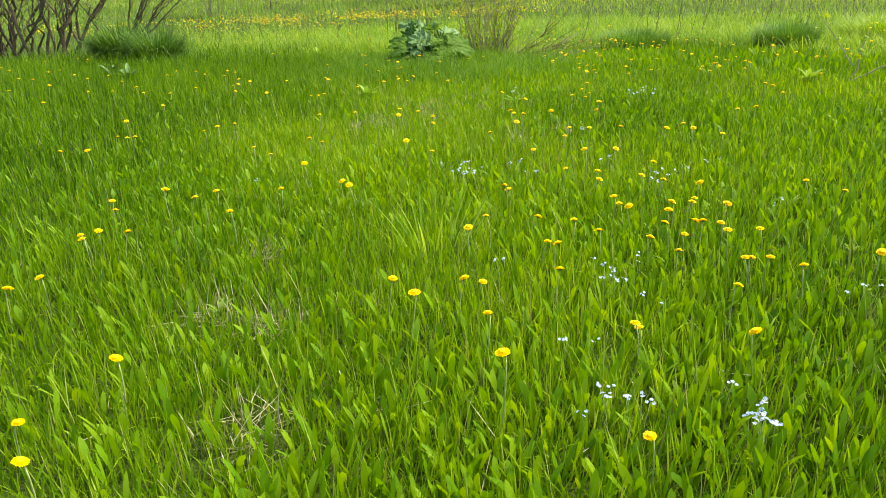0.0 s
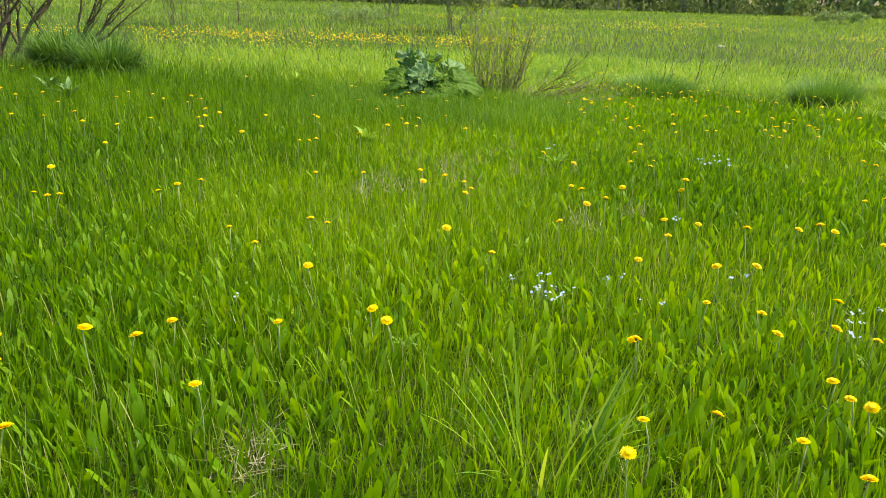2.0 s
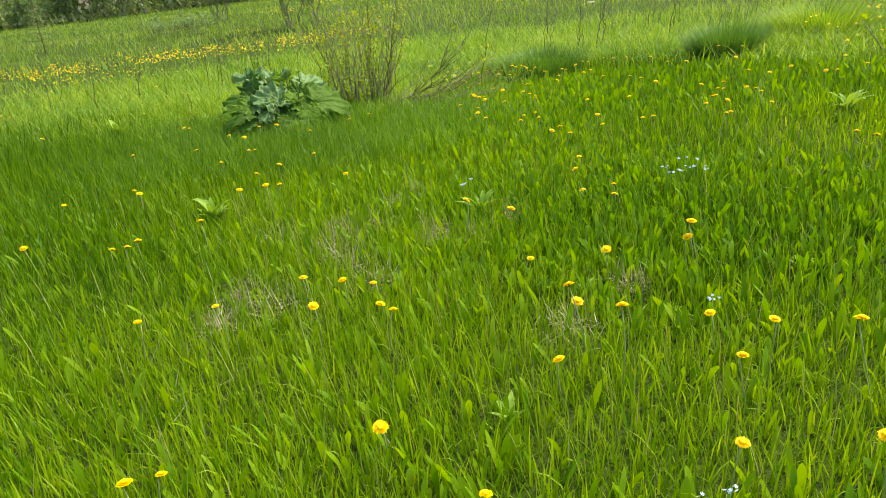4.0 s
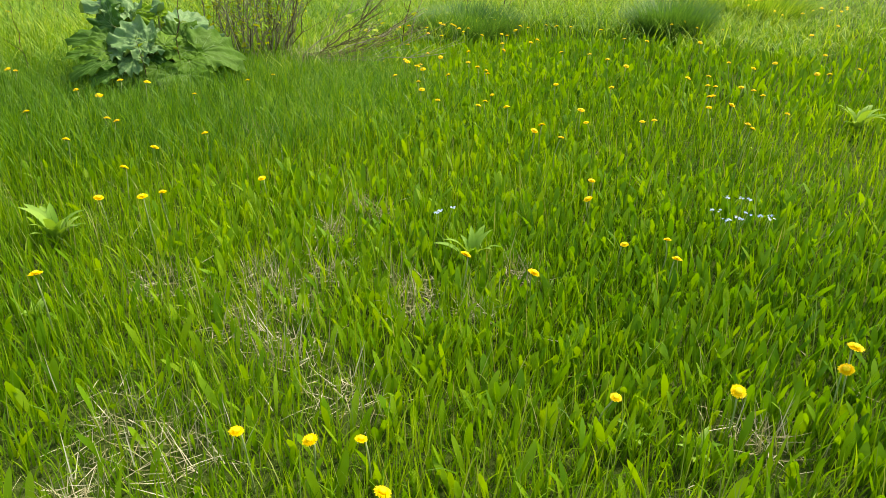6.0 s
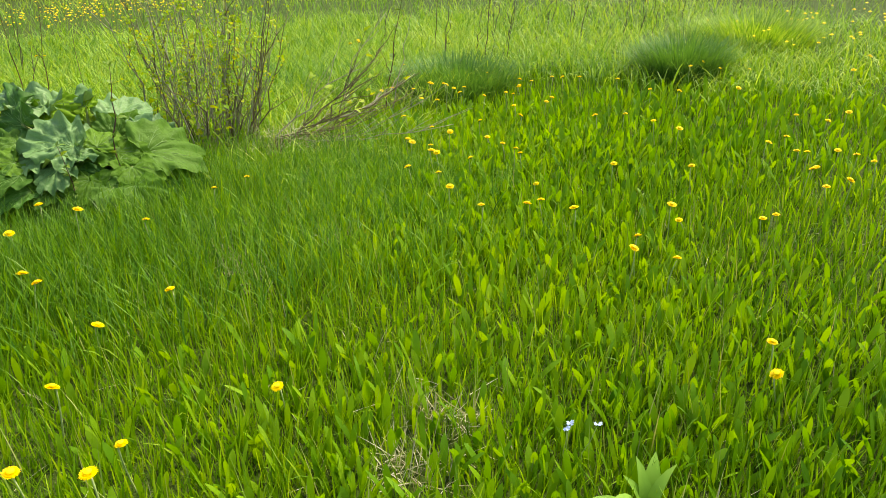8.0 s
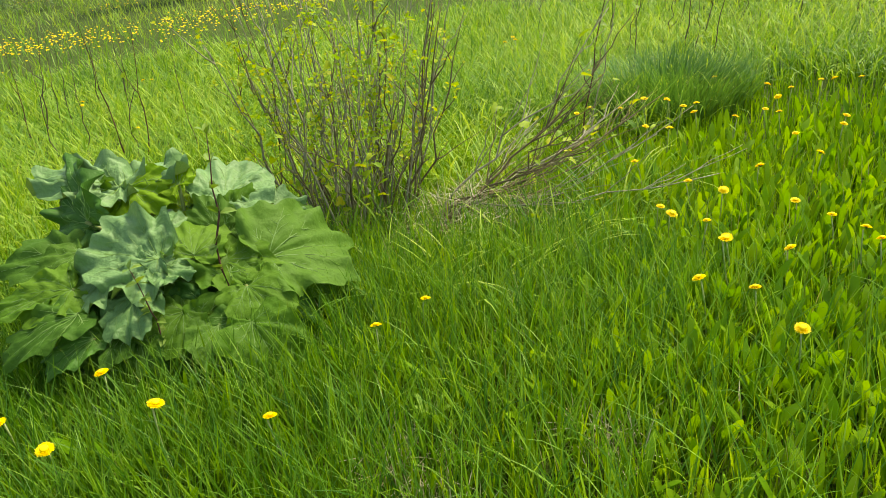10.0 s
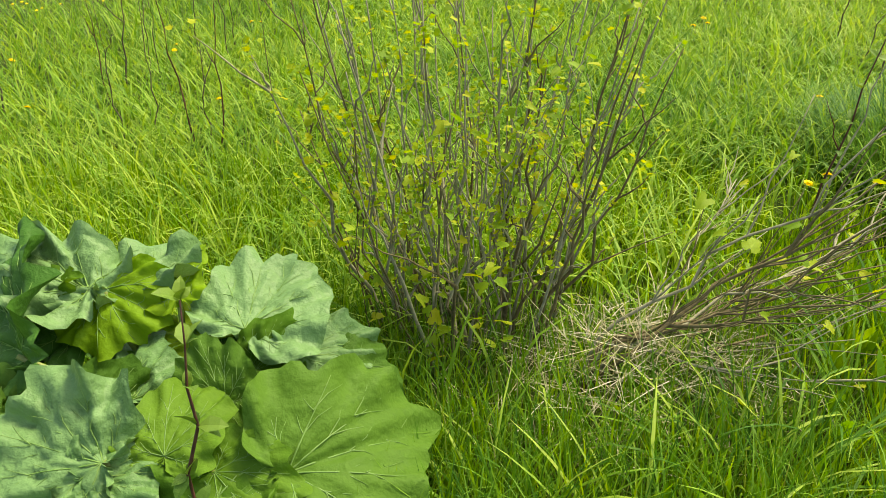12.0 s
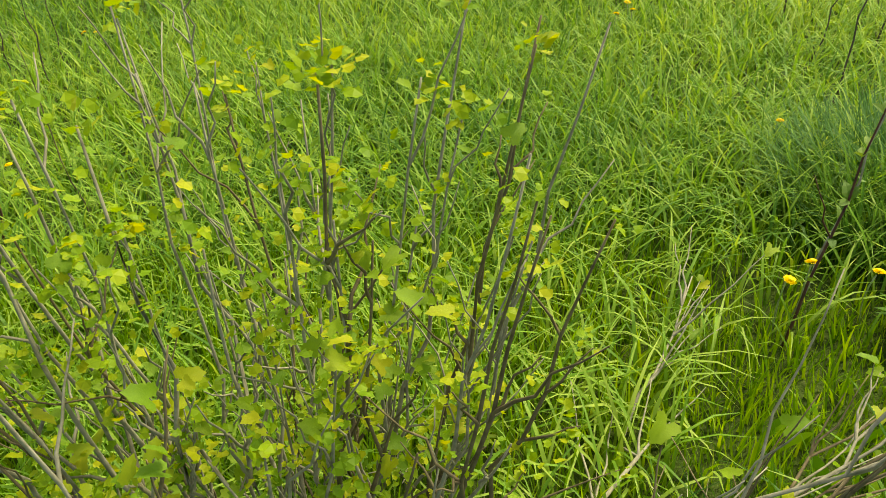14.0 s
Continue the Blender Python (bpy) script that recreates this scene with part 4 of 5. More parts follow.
# ---- herbs ----
def herb_rosette(x, y, n, size, label, mat=None):
    ob = thing("herb_plant", x, y)
    tagged(ob, label, "herb", "leafy herbs in the lawn")
    for i in range(n):
        a = 6.283 * i / n + pick.uniform(-0.3, 0.3)
        el = pick.uniform(1.05, 1.5)
        ln = size * pick.uniform(0.7, 1.15)
        w = ln * pick.uniform(0.17, 0.25)
        bm = bmesh.new()
        rows = []
        for k in range(8):
            s = k / 7
            e = el - 0.45 * s * s
            c = Vector((math.cos(a) * math.cos(e) * s * ln, math.sin(a) * math.cos(e) * s * ln, math.sin(e) * s * ln))
            ww = w * 0.5 * max(0.02, math.sin(math.pi * min(1, 0.08 + 0.92 * s)) ** 0.8)
            sd = Vector((-math.sin(a), math.cos(a), 0)) * ww
            rows.append([bm.verts.new(c - sd + Vector((0, 0, ww * 0.35))), bm.verts.new(c), bm.verts.new(c + sd + Vector((0, 0, ww * 0.35)))])
        for p, q in zip(rows, rows[1:]):
            bm.faces.new((p[0], p[1], q[1], q[0]))
            bm.faces.new((p[1], p[2], q[2], q[1]))
        part("leaf", bm, mat or HERB, ob)
    return ob


herb_rosette(1.32, 8.25, 9, 0.185, "pale broad-leaved rosette standing in the lawn", HERB)
herb_rosette(4.2, 9.4, 12, 0.24, "large light green leafy herb in the grass")
herb_rosette(-0.26, 8.82, 14, 0.2, "bushy bright green herb in the grass")
herb_rosette(-1.75, 12.0, 12, 0.3, "light green leafy herb behind the lawn")
herb_rosette(-3.8, 10.3, 16, 0.32, "grey-green nettle-like herb by the shrub", LEAF_PALE)
herb_rosette(-4.2, 10.6, 14, 0.3, "grey-green nettle-like herb by the shrub", LEAF_PALE)
herb_rosette(2.3, 12.4, 12, 0.18, "green dock leaves under the cane", LEAF_GREEN)
for i in range(26):
    hx, hy = pick.uniform(-1.5, 4.2), pick.uniform(3.0, 11.0)
    herb_rosette(hx, hy, pick.randint(6, 10), pick.uniform(0.07, 0.11), "low dandelion leaf rosette in the lawn")


# ---- dandelions ----
def dandelion(size, height, nod):
    d = thing("dandelion", 0, 0, -5.0)
    bend = pick.uniform(-0.02, 0.02)
    bm = bmesh.new()
    line = [Vector((bend * math.sin(math.pi * s), 0.01 * math.sin(2 * s), (height - 0.008) * s)) for s in [i / 5 for i in range(6)]]
    tube(bm, line, 0.0026, 0.0022, 6)
    part("stem", bm, STEM, d)
    tilt = Matrix.Translation((0, 0, height)) @ Euler((nod, nod * 0.4, 0)).to_matrix().to_4x4()
    bm = bmesh.new()
    for ring, (r, n, lift) in enumerate(((1.0, 30, 0.10), (0.82, 26, 0.24), (0.6, 20, 0.36), (0.36, 12, 0.46))):
        for k in range(n):
            a = 6.283 * (k + 0.5 * (ring % 2)) / n + pick.uniform(-0.06, 0.06)
            rr = r * size * pick.uniform(0.9, 1.06)
            w = 6.283 * r * size / n * 0.62
            dr, sd = Vector((math.cos(a), math.sin(a), 0)), Vector((-math.sin(a), math.cos(a), 0))
            z = lift * size
            v = [dr * size * 0.08 + Vector((0, 0, z * 0.35)), dr * rr * 0.7 - sd * w + Vector((0, 0, z)), dr * rr + Vector((0, 0, z * 0.92)), dr * rr * 0.7 + sd * w + Vector((0, 0, z))]
            bm.faces.new([bm.verts.new(tilt @ q) for q in v])
    head = part("flower_head", bm, YELLOW, d)
    bm = bmesh.new()
    bmesh.ops.create_uvsphere(bm, u_segments=8, v_segments=5, radius=0.5 * size)
    for v in bm.verts:
        v.co = tilt @ Vector((v.co.x, v.co.y, v.co.z * 0.42 + 0.30 * size))
    part("heart", bm, ORANGE, head, "dense orange-yellow centre")
    bm = bmesh.new()
    bmesh.ops.create_cone(bm, cap_ends=True, segments=9, radius1=0.12 * size, radius2=0.42 * size, depth=0.42 * size)
    for v in bm.verts:
        v.co = tilt @ (v.co - Vector((0, 0, 0.06 * size)))
    part("calyx", bm, SEPAL, head, "green cup of sepals")
    return tagged(d, "yellow dandelion in full bloom on a thin stem", "dandelion", "dandelions in the meadow")


KINDS = [dandelion(size, height, nod) for height, size, nod in (
    (0.14, 0.018, 0.15), (0.14, 0.0215, -0.3), (0.18, 0.0205, 0.1), (0.18, 0.0235, 0.35), (0.18, 0.0165, -0.2),
    (0.215, 0.0195, 0.2), (0.215, 0.022, -0.35), (0.215, 0.0175, 0.05), (0.25, 0.0225, 0.25), (0.25, 0.019, -0.15), (0.31, 0.0225, 0.2))]
HEIGHTS = (0.14, 0.14, 0.18, 0.18, 0.18, 0.215, 0.215, 0.215, 0.25, 0.25, 0.31)
# each bloom: x, y and the height of its head
LAWN_START = [
    (0.46, 2.65, 0.2), (0.34, 2.8, 0.2), (1.92, 2.89, 0.2), (1.56, 3.1, 0.29), (0.42, 3.12, 0.21), (2.28, 3.43, 0.21), (1.94, 3.48, 0.2), (1.48, 3.52,
    0.2), (1.24, 3.53, 0.26), (-0.31, 3.6, 0.2), (1.97, 3.63, 0.11), (-0.26, 3.71, 0.2), (1.44, 3.77, 0.2), (1.11, 3.78, 0.2), (2.31, 3.79, 0.2),
    (1.37, 3.8, 0.2), (1.71, 3.9, 0.2), (2.55, 3.91, 0.23), (2.41, 4.05, 0.2), (2.48, 4.06, 0.2), (2.16, 4.11, 0.2), (2.89, 4.13, 0.2), (2.41, 4.13,
    0.17), (-0.36, 4.13, 0.2), (1.7, 4.17, 0.2), (-0.4, 4.18, 0.2), (1.66, 4.19, 0.2), (-0.2, 4.23, 0.2), (-0.35, 4.24, 0.2), (2.07, 4.26, 0.2)]
LAWN_EARLY = [
    (2.21, 4.3, 0.2), (1.87, 4.33, 0.2), (1.32, 4.35, 0.2), (2.39, 4.36, 0.2), (2.52, 4.38, 0.2), (2.15, 4.44, 0.2), (2.38, 4.45, 0.2), (0.19, 4.45,
    0.23), (2.31, 4.47, 0.2), (2.28, 4.47, 0.2), (1.77, 4.47, 0.2), (1.38, 4.51, 0.2), (-0.45, 4.54, 0.2), (2.19, 4.62, 0.2), (-0.22, 4.63, 0.28),
    (1.61, 4.65, 0.15), (2.02, 4.67, 0.2), (-0.56, 4.69, 0.2), (1.98, 4.71, 0.2), (2.46, 4.72, 0.2), (2.22, 4.74, 0.2), (2.31, 4.74, 0.2), (-0.14,
    4.76, 0.2), (1.96, 4.79, 0.21), (2.33, 4.8, 0.2), (-0.08, 4.88, 0.2), (0.26, 4.93, 0.2), (3.03, 4.93, 0.2), (0.61, 5, 0.2), (1.43, 5, 0.2)]
LAWN_MIDDLE = [
    (2.4, 5.07, 0.2), (1.44, 5.1, 0.15), (2.91, 5.11, 0.2), (0.54, 5.11, 0.19), (2.23, 5.12, 0.2), (1.91, 5.12, 0.2), (2.13, 5.2, 0.2), (1.91, 5.29,
    0.2), (1.74, 5.38, 0.19), (2.21, 5.4, 0.22), (0.21, 5.46, 0.2), (-0.09, 5.69, 0.2), (1.85, 5.71, 0.22), (0.93, 5.76, 0.2), (-1.61, 5.78, 0.2),
    (1.55, 5.79, 0.2), (2.04, 5.8, 0.2), (-1.43, 5.81, 0.2), (-0.28, 5.88, 0.2), (0.08, 5.96, 0.24), (0.14, 6.03, 0.2), (0.7, 6.1, 0.19), (1.74, 6.16,
    0.2), (2.09, 6.16, 0.26), (-1.37, 6.2, 0.2), (2.73, 6.21, 0.2), (-1.33, 6.24, 0.2), (-1.47, 6.24, 0.2), (1.9, 6.28, 0.23), (1.24, 6.29, 0.2)]
LAWN_BY_STRAW = [
    (1.46, 6.36, 0.31), (2.58, 6.39, 0.2), (2.41, 6.39, 0.2), (-0.88, 6.41, 0.2), (2.52, 6.43, 0.22), (1.77, 6.43, 0.2), (-0.83, 6.53, 0.21), (1.36,
    6.6, 0.29), (1.4, 6.65, 0.2), (-1.65, 6.67, 0.23), (-0.76, 6.68, 0.2), (0.77, 6.76, 0.22), (0.48, 6.91, 0.21), (-0.19, 7.02, 0.2), (0.1, 7.04,
    0.21), (0.72, 7.04, 0.12), (3, 7.06, 0.2), (1.64, 7.07, 0.2), (1.98, 7.08, 0.2), (2, 7.09, 0.26), (3.15, 7.14, 0.2), (1.35, 7.16, 0.17), (0.58,
    7.17, 0.19), (0.7, 7.19, 0.15), (0.42, 7.23, 0.2), (-1.76, 7.44, 0.22), (-3.1, 7.68, 0.22), (3.5, 7.76, 0.2), (1.92, 7.8, 0.18), (1.41, 7.86,
    0.16)]
LAWN_HERBS = [
    (1.96, 7.93, 0.19), (-0.57, 7.96, 0.2), (1.2, 7.97, 0.2), (-0.5, 7.97, 0.2), (1.81, 7.97, 0.17), (-0.14, 8.04, 0.26), (-0.47, 8.05, 0.2), (-2.05,
    8.12, 0.22), (3.52, 8.13, 0.2), (-1.09, 8.19, 0.2), (-2.37, 8.19, 0.22), (3.49, 8.26, 0.2), (-1.46, 8.31, 0.2), (-2.78, 8.32, 0.22), (-3.06, 8.33,
    0.22), (-1.95, 8.46, 0.22), (1.91, 8.47, 0.14), (-4.08, 8.48, 0.22), (1.96, 8.55, 0.19), (-2.68, 8.59, 0.22), (0.11, 8.67, 0.24), (-1.66, 8.71,
    0.2), (4.1, 8.79, 0.2), (-0.07, 8.8, 0.2), (0.17, 8.81, 0.2), (-1.65, 8.82, 0.2), (-3.86, 8.84, 0.22), (0.57, 8.93, 0.18), (3.05, 8.93, 0.24),
    (-1.18, 9, 0.2)]
LAWN_LATE = [
    (-1.6, 9.01, 0.2), (-0.73, 9.04, 0.2), (-3.11, 9.04, 0.22), (2.07, 9.13, 0.2), (3.18, 9.13, 0.2), (-0.79, 9.14, 0.2), (-0.01, 9.15, 0.2), (-1.8,
    9.18, 0.2), (3.54, 9.26, 0.2), (1.98, 9.27, 0.2), (2.63, 9.3, 0.2), (2.71, 9.31, 0.2), (2.06, 9.36, 0.2), (-4.45, 9.36, 0.22), (-3.74, 9.36,
    0.22), (-2.05, 9.37, 0.22), (-4.72, 9.47, 0.22), (3.17, 9.48, 0.2), (-2.81, 9.49, 0.22), (3.34, 9.5, 0.2), (2.43, 9.57, 0.13), (2.4, 9.59, 0.2),
    (-3.62, 9.59, 0.22), (0.08, 9.6, 0.14), (-2.03, 9.62, 0.22), (-0.32, 9.63, 0.2), (3.68, 9.66, 0.2), (-2.44, 9.68, 0.2), (3.32, 9.7, 0.2), (3.35,
    9.71, 0.2)]
BEFORE_RHUBARB = [
    (-4.15, 9.72, 0.22), (2, 9.74, 0.2), (0.32, 9.76, 0.15), (3.7, 9.78, 0.2), (-2.6, 9.79, 0.22), (-2.21, 9.81, 0.22), (3.68, 9.88, 0.2), (-2.9,
    9.88, 0.22), (1.92, 9.89, 0.2), (2.75, 9.9, 0.24), (1.63, 9.9, 0.22), (-0.12, 9.91, 0.2), (3.52, 9.93, 0.2), (3.49, 9.97, 0.2), (1.92, 10.02,
    0.14), (-4.75, 10.06, 0.22), (4.55, 10.08, 0.2), (4.81, 10.09, 0.22), (3.42, 10.1, 0.22), (4.47, 10.11, 0.2), (-0.2, 10.12, 0.16), (3.65, 10.2,
    0.2), (2.51, 10.2, 0.2), (-0.61, 10.2, 0.2), (-4.7, 10.23, 0.22), (1.62, 10.24, 0.2), (2.09, 10.25, 0.14), (-5.49, 10.31, 0.22), (-1.13, 10.32,
    0.2), (4.13, 10.36, 0.2)]
BESIDE_BUSH = [
    (4.34, 10.4, 0.22), (0.26, 10.41, 0.2), (-0, 10.47, 0.27), (1.66, 10.49, 0.19), (-0.28, 10.49, 0.2), (4.01, 10.49, 0.22), (1.52, 10.56, 0.22),
    (2.17, 10.58, 0.2), (4.94, 10.58, 0.22), (3.24, 10.61, 0.2), (-5.88, 10.65, 0.22), (-0.43, 10.66, 0.2), (2.19, 10.67, 0.2), (1.92, 10.68, 0.18),
    (1.71, 10.72, 0.24), (0.58, 10.75, 0.19), (-0.19, 10.77, 0.22), (3.17, 10.77, 0.22), (1.77, 10.8, 0.2), (2.17, 10.8, 0.2), (0.75, 10.83, 0.2),
    (1.79, 10.95, 0.2), (2.15, 10.96, 0.2), (2.89, 10.98, 0.24), (1.72, 11.06, 0.2), (3.17, 11.06, 0.2), (1.72, 11.14, 0.2), (2, 11.17, 0.2), (-0.89,
    11.28, 0.2), (1.94, 11.32, 0.2)]
BEYOND_BUSH = [
    (2.27, 11.33, 0.2), (2.56, 11.34, 0.2), (4.33, 11.34, 0.2), (-0.95, 11.34, 0.2), (-5.7, 11.34, 0.22), (5.48, 11.37, 0.22), (-5.08, 11.41, 0.22),
    (3.87, 11.42, 0.21), (1.85, 11.59, 0.22), (2.65, 11.61, 0.2), (3.76, 11.61, 0.2), (2.9, 11.61, 0.2), (-2.33, 11.63, 0.22), (-5.41, 11.68, 0.22),
    (3, 11.71, 0.2), (6.11, 11.76, 0.22), (4.91, 11.86, 0.2), (2.81, 11.94, 0.2), (3.71, 11.95, 0.22), (2.23, 11.97, 0.21), (2.6, 11.99, 0.2), (4.73,
    12, 0.2), (2.12, 12, 0.23), (2.79, 12.02, 0.2), (4.53, 12.12, 0.22), (2.98, 12.18, 0.2), (2.49, 12.18, 0.2), (4.75, 12.24, 0.22), (2.47, 12.25,
    0.22), (3.56, 12.26, 0.2)]
EDGE_OF_LAWN = [
    (3.32, 12.28, 0.22), (2.57, 12.29, 0.21), (3.15, 12.3, 0.2), (3.44, 12.32, 0.2), (2.43, 12.35, 0.24), (2.35, 12.44, 0.24), (2.49, 12.45, 0.21),
    (-1.61, 12.47, 0.22), (3.15, 12.5, 0.18), (2.24, 12.51, 0.19), (6.33, 12.51, 0.22), (1.99, 12.52, 0.2), (2.42, 12.58, 0.2), (2.09, 12.58, 0.2),
    (2.99, 12.78, 0.2), (2.48, 13.44, 0.21), (-3.47, 13.6, 0.22), (-3.68, 13.85, 0.22), (-0.5, 13.99, 0.2), (-1.54, 14.02, 0.2), (-4.36, 14.48, 0.22),
    (2.42, 15.04, 0.2), (2.53, 15.08, 0.2), (-2.15, 15.13, 0.2), (-1.07, 15.16, 0.2), (2.56, 15.24, 0.2), (-1.1, 15.32, 0.2), (-0.62, 15.93, 0.2),
    (-0.7, 15.96, 0.2)]
used = set()
for px, py, top in itertools.chain(LAWN_START, LAWN_EARLY, LAWN_MIDDLE, LAWN_BY_STRAW, LAWN_HERBS, LAWN_LATE, BEFORE_RHUBARB, BESIDE_BUSH, BEYOND_BUSH, EDGE_OF_LAWN):
    need = top - float(rise(px, py))
    need += pick.uniform(-0.015, 0.015) if top == 0.2 else 0
    fits = [i for i, h in enumerate(HEIGHTS) if -0.003 <= h - need < 0.045] or [len(HEIGHTS) - 1]
    i = pick.choice(fits)
    m = pose(px, py, top - HEIGHTS[i], 0, 0, pick.uniform(0, 360)) @ Matrix.Translation((0, 0, HEIGHTS[i])) @ pose(0, 0, 0, pick.uniform(-9, 9), pick.uniform(-9, 9), 0) @ Matrix.Translation((0, 0, -HEIGHTS[i]))
    if i not in used:
        used.add(i)
        KINDS[i].matrix_basis = m
    else:
        copy_thing(KINDS[i], m)
for i, ob in enumerate(KINDS):
    if i not in used:
        for o in (*ob.children_recursive, ob):
            bpy.data.objects.remove(o)


def dandelion_drift(count, cx, cy, rx, ry, size):
    """Bloom far off, where single flowers run together."""
    bm_v, bm_f = [], []
    groups = max(4, count // 28)
    gx, gy = cx + rx * rng.normal(0, 0.55, groups), cy + ry * rng.normal(0, 0.5, groups)
    g = rng.integers(0, groups, count)
    x, y = gx[g] + rng.normal(0, 0.45, count), gy[g] + rng.normal(0, 0.28, count)
    z = rise(x, y) + rng.uniform(0.16, 0.32, count)
    for a, b, c in zip(x, y, z):
        k = len(bm_v)
        s = size * rng.uniform(0.6, 1.1)
        ring = [(a + s * math.cos(j * 1.0472), b + s * math.sin(j * 1.0472), c) for j in range(6)]
        bm_v += ring + [(a, b, c + s * 0.55)] + [(a, b, c - s * 0.5)]
        for j in range(6):
            bm_f += [(k + j, k + (j + 1) % 6, k + 6), (k + (j + 1) % 6, k + j, k + 7)]
    me = bpy.data.meshes.new("dandelion_drift")
    me.from_pydata(bm_v, [], bm_f)
    me.materials.append(ORANGE)
    return tagged(new("dandelion_drift", me), "band of yellow dandelions across the far meadow", "dandelions", kind="stuff")


dandelion_drift(850, -2.4, 20.4, 4.4, 1.7, 0.018)
dandelion_drift(420, -8.0, 19.0, 3.5, 1.6, 0.018)
dandelion_drift(260, 9, 40, 8, 4, 0.032)
dandelion_drift(160, 14, 33, 8, 5, 0.026)
dandelion_drift(380, 0, 26, 20, 9, 0.019)
dandelion_drift(60, 6.6, 13.4, 2.6, 1.2, 0.022)


# ---- forget-me-nots ----
def forget_me_not(x, y, heads):
    f = thing("forget_me_not", x, y)
    tagged(f, "pale blue forget-me-not sprig in the grass", "forget-me-not", "forget-me-nots in the lawn")
    for _ in range(heads):
        tx, ty, h = pick.uniform(-0.06, 0.06), pick.uniform(-0.06, 0.06), pick.uniform(0.13, 0.18)
        bm = bmesh.new()
        tube(bm, wander((tx * 0.3, ty * 0.3, 0), (tx, ty, h), 4, 0.006), 0.0012, 0.0008, 5)
        stem = part("stem", bm, STEM, f)
        bm = bmesh.new()
        for _ in range(pick.randint(3, 6)):
            c = Vector((tx + pick.uniform(-0.012, 0.012), ty + pick.uniform(-0.012, 0.012), h + pick.uniform(0, 0.012)))
            tl = Euler((pick.uniform(-0.7, 0.7), pick.uniform(-0.7, 0.7), 0)).to_matrix()
            for k in range(5):
                a = 1.2566 * k
                q = [Vector((0, 0, 0)), Vector((math.cos(a - 0.5), math.sin(a - 0.5), 0.15)) * 0.0044, Vector((math.cos(a), math.sin(a), 0.12)) * 0.0058, Vector((math.cos(a + 0.5), math.sin(a + 0.5), 0.15)) * 0.0044]
                bm.faces.new([bm.verts.new(c + tl @ v) for v in q])
        part("blossom", bm, BLUE, stem, "cluster of pale blue petals")
    return f


for x, y, n in ((1.91, 3.95, 5), (1.89, 4.03, 3), (1.87, 3.13, 4), (1.81, 3.13, 2), (1.92, 3.11, 3), (2.19, 3.04, 4), (2.26, 3.09, 3), (2.23, 3.09, 3), (2.16, 3.24, 2), (2.73, 3.86, 3),
                (1.78, 3.52, 2), (1.47, 4.1, 2), (1.16, 5.53, 4), (1.25, 5.45, 3), (2.23, 5.26, 4), (2.38, 5.47, 3), (2.58, 5.69, 2), (1.46, 5.64, 3), (1.55, 5.43, 2), (1.88, 6.63, 3), (2.72, 4.93, 2),
                (2.0, 3.78, 2), (2.03, 4.16, 2), (1.15, 5.6, 2), (1.15, 5.4, 3), (1.98, 5.77, 2), (2.29, 5.35, 2), (2.47, 8.05, 3), (1.06, 5.54, 2), (0.07, 5.21, 1), (2.5, 8.23, 3), (2.37, 8.12, 4),
                (2.41, 8.1, 3), (1.23, 8.49, 3)):
    forget_me_not(x, y, n)


# ---- shrubs and trees ----
def bare_shrub(x, y):
    s = thing("willow_shrub", x, y)
    tagged(s, "nearly bare willow shrub with many crooked dark stems", "shrub")
    tips = []
    for i in range(40):
        fx = pick.uniform(-1.6, 0.5)
        foot = Vector((fx * 1.6, pick.uniform(-0.7, 0.7), -0.03))
        h = pick.uniform(1.9, 2.9)
        top = foot + Vector((0.35 * fx + pick.uniform(-0.5, 1.9), pick.uniform(-0.5, 0.5), h))
        line = wander(foot, top, 10, 0.13)
        bm = bmesh.new()
        th = pick.uniform(0.014, 0.040)
        tube(bm, line, th, 0.006, 7)
        for j in range(pick.randint(5, 8)):
            k = pick.randint(2, 9)
            d = (line[k] - line[k - 1]).normalized()
            e = line[k] + (d + Vector((pick.uniform(-0.9, 0.9), pick.uniform(-0.7, 0.7), pick.uniform(-0.1, 0.5)))).normalized() * pick.uniform(0.4, 1.1)
            tw = wander(line[k], e, 6, 0.05)
            tube(bm, tw, th * 0.4, 0.003, 5)
            tips.append(e)
            for m in (2, 3, 4, 5):
                e2 = tw[m] + Vector((pick.uniform(-0.3, 0.3), pick.uniform(-0.3, 0.3), pick.uniform(-0.02, 0.4)))
                tube(bm, wander(tw[m], e2, 3, 0.02), th * 0.18, 0.0018, 4)
                tips.append(e2)
        part("stem", bm, WILLOW, s)
    crown_of("young_leaves", tips, 7, 0.12, 0.03, PALE_LEAF, s)
    return s


bare_shrub(-7.5, 14.2)
lean = thing("willow_shrub", -6.3, 14.4)
tagged(lean, "leaning willow stems fanning out over the grass", "shrub")
tips = []
for i in range(9):
    line = wander((pick.uniform(-0.06, 0.06), pick.uniform(-0.05, 0.05), -0.02), (pick.uniform(0.5, 1.7), pick.uniform(-0.3, 0.5), pick.uniform(0.9, 2.2)), 10, 0.05)
    bm = bmesh.new()
    tube(bm, line, pick.uniform(0.012, 0.024), 0.004, 6)
    for k in range(3, 10):
        e = line[k] + Vector((pick.uniform(0.0, 0.5), pick.uniform(-0.3, 0.3), pick.uniform(0.1, 0.5)))
        tube(bm, wander(line[k], e, 5, 0.03), 0.006, 0.002, 5)
        tips.append(e)
    part("stem", bm, WILLOW, lean)
crown_of("young_leaves", tips, 8, 0.1, 0.03, PALE_LEAF, lean)

# a leafless sapling at the edge of the lawn
sap = thing("sapling", 4.55, 9.3)
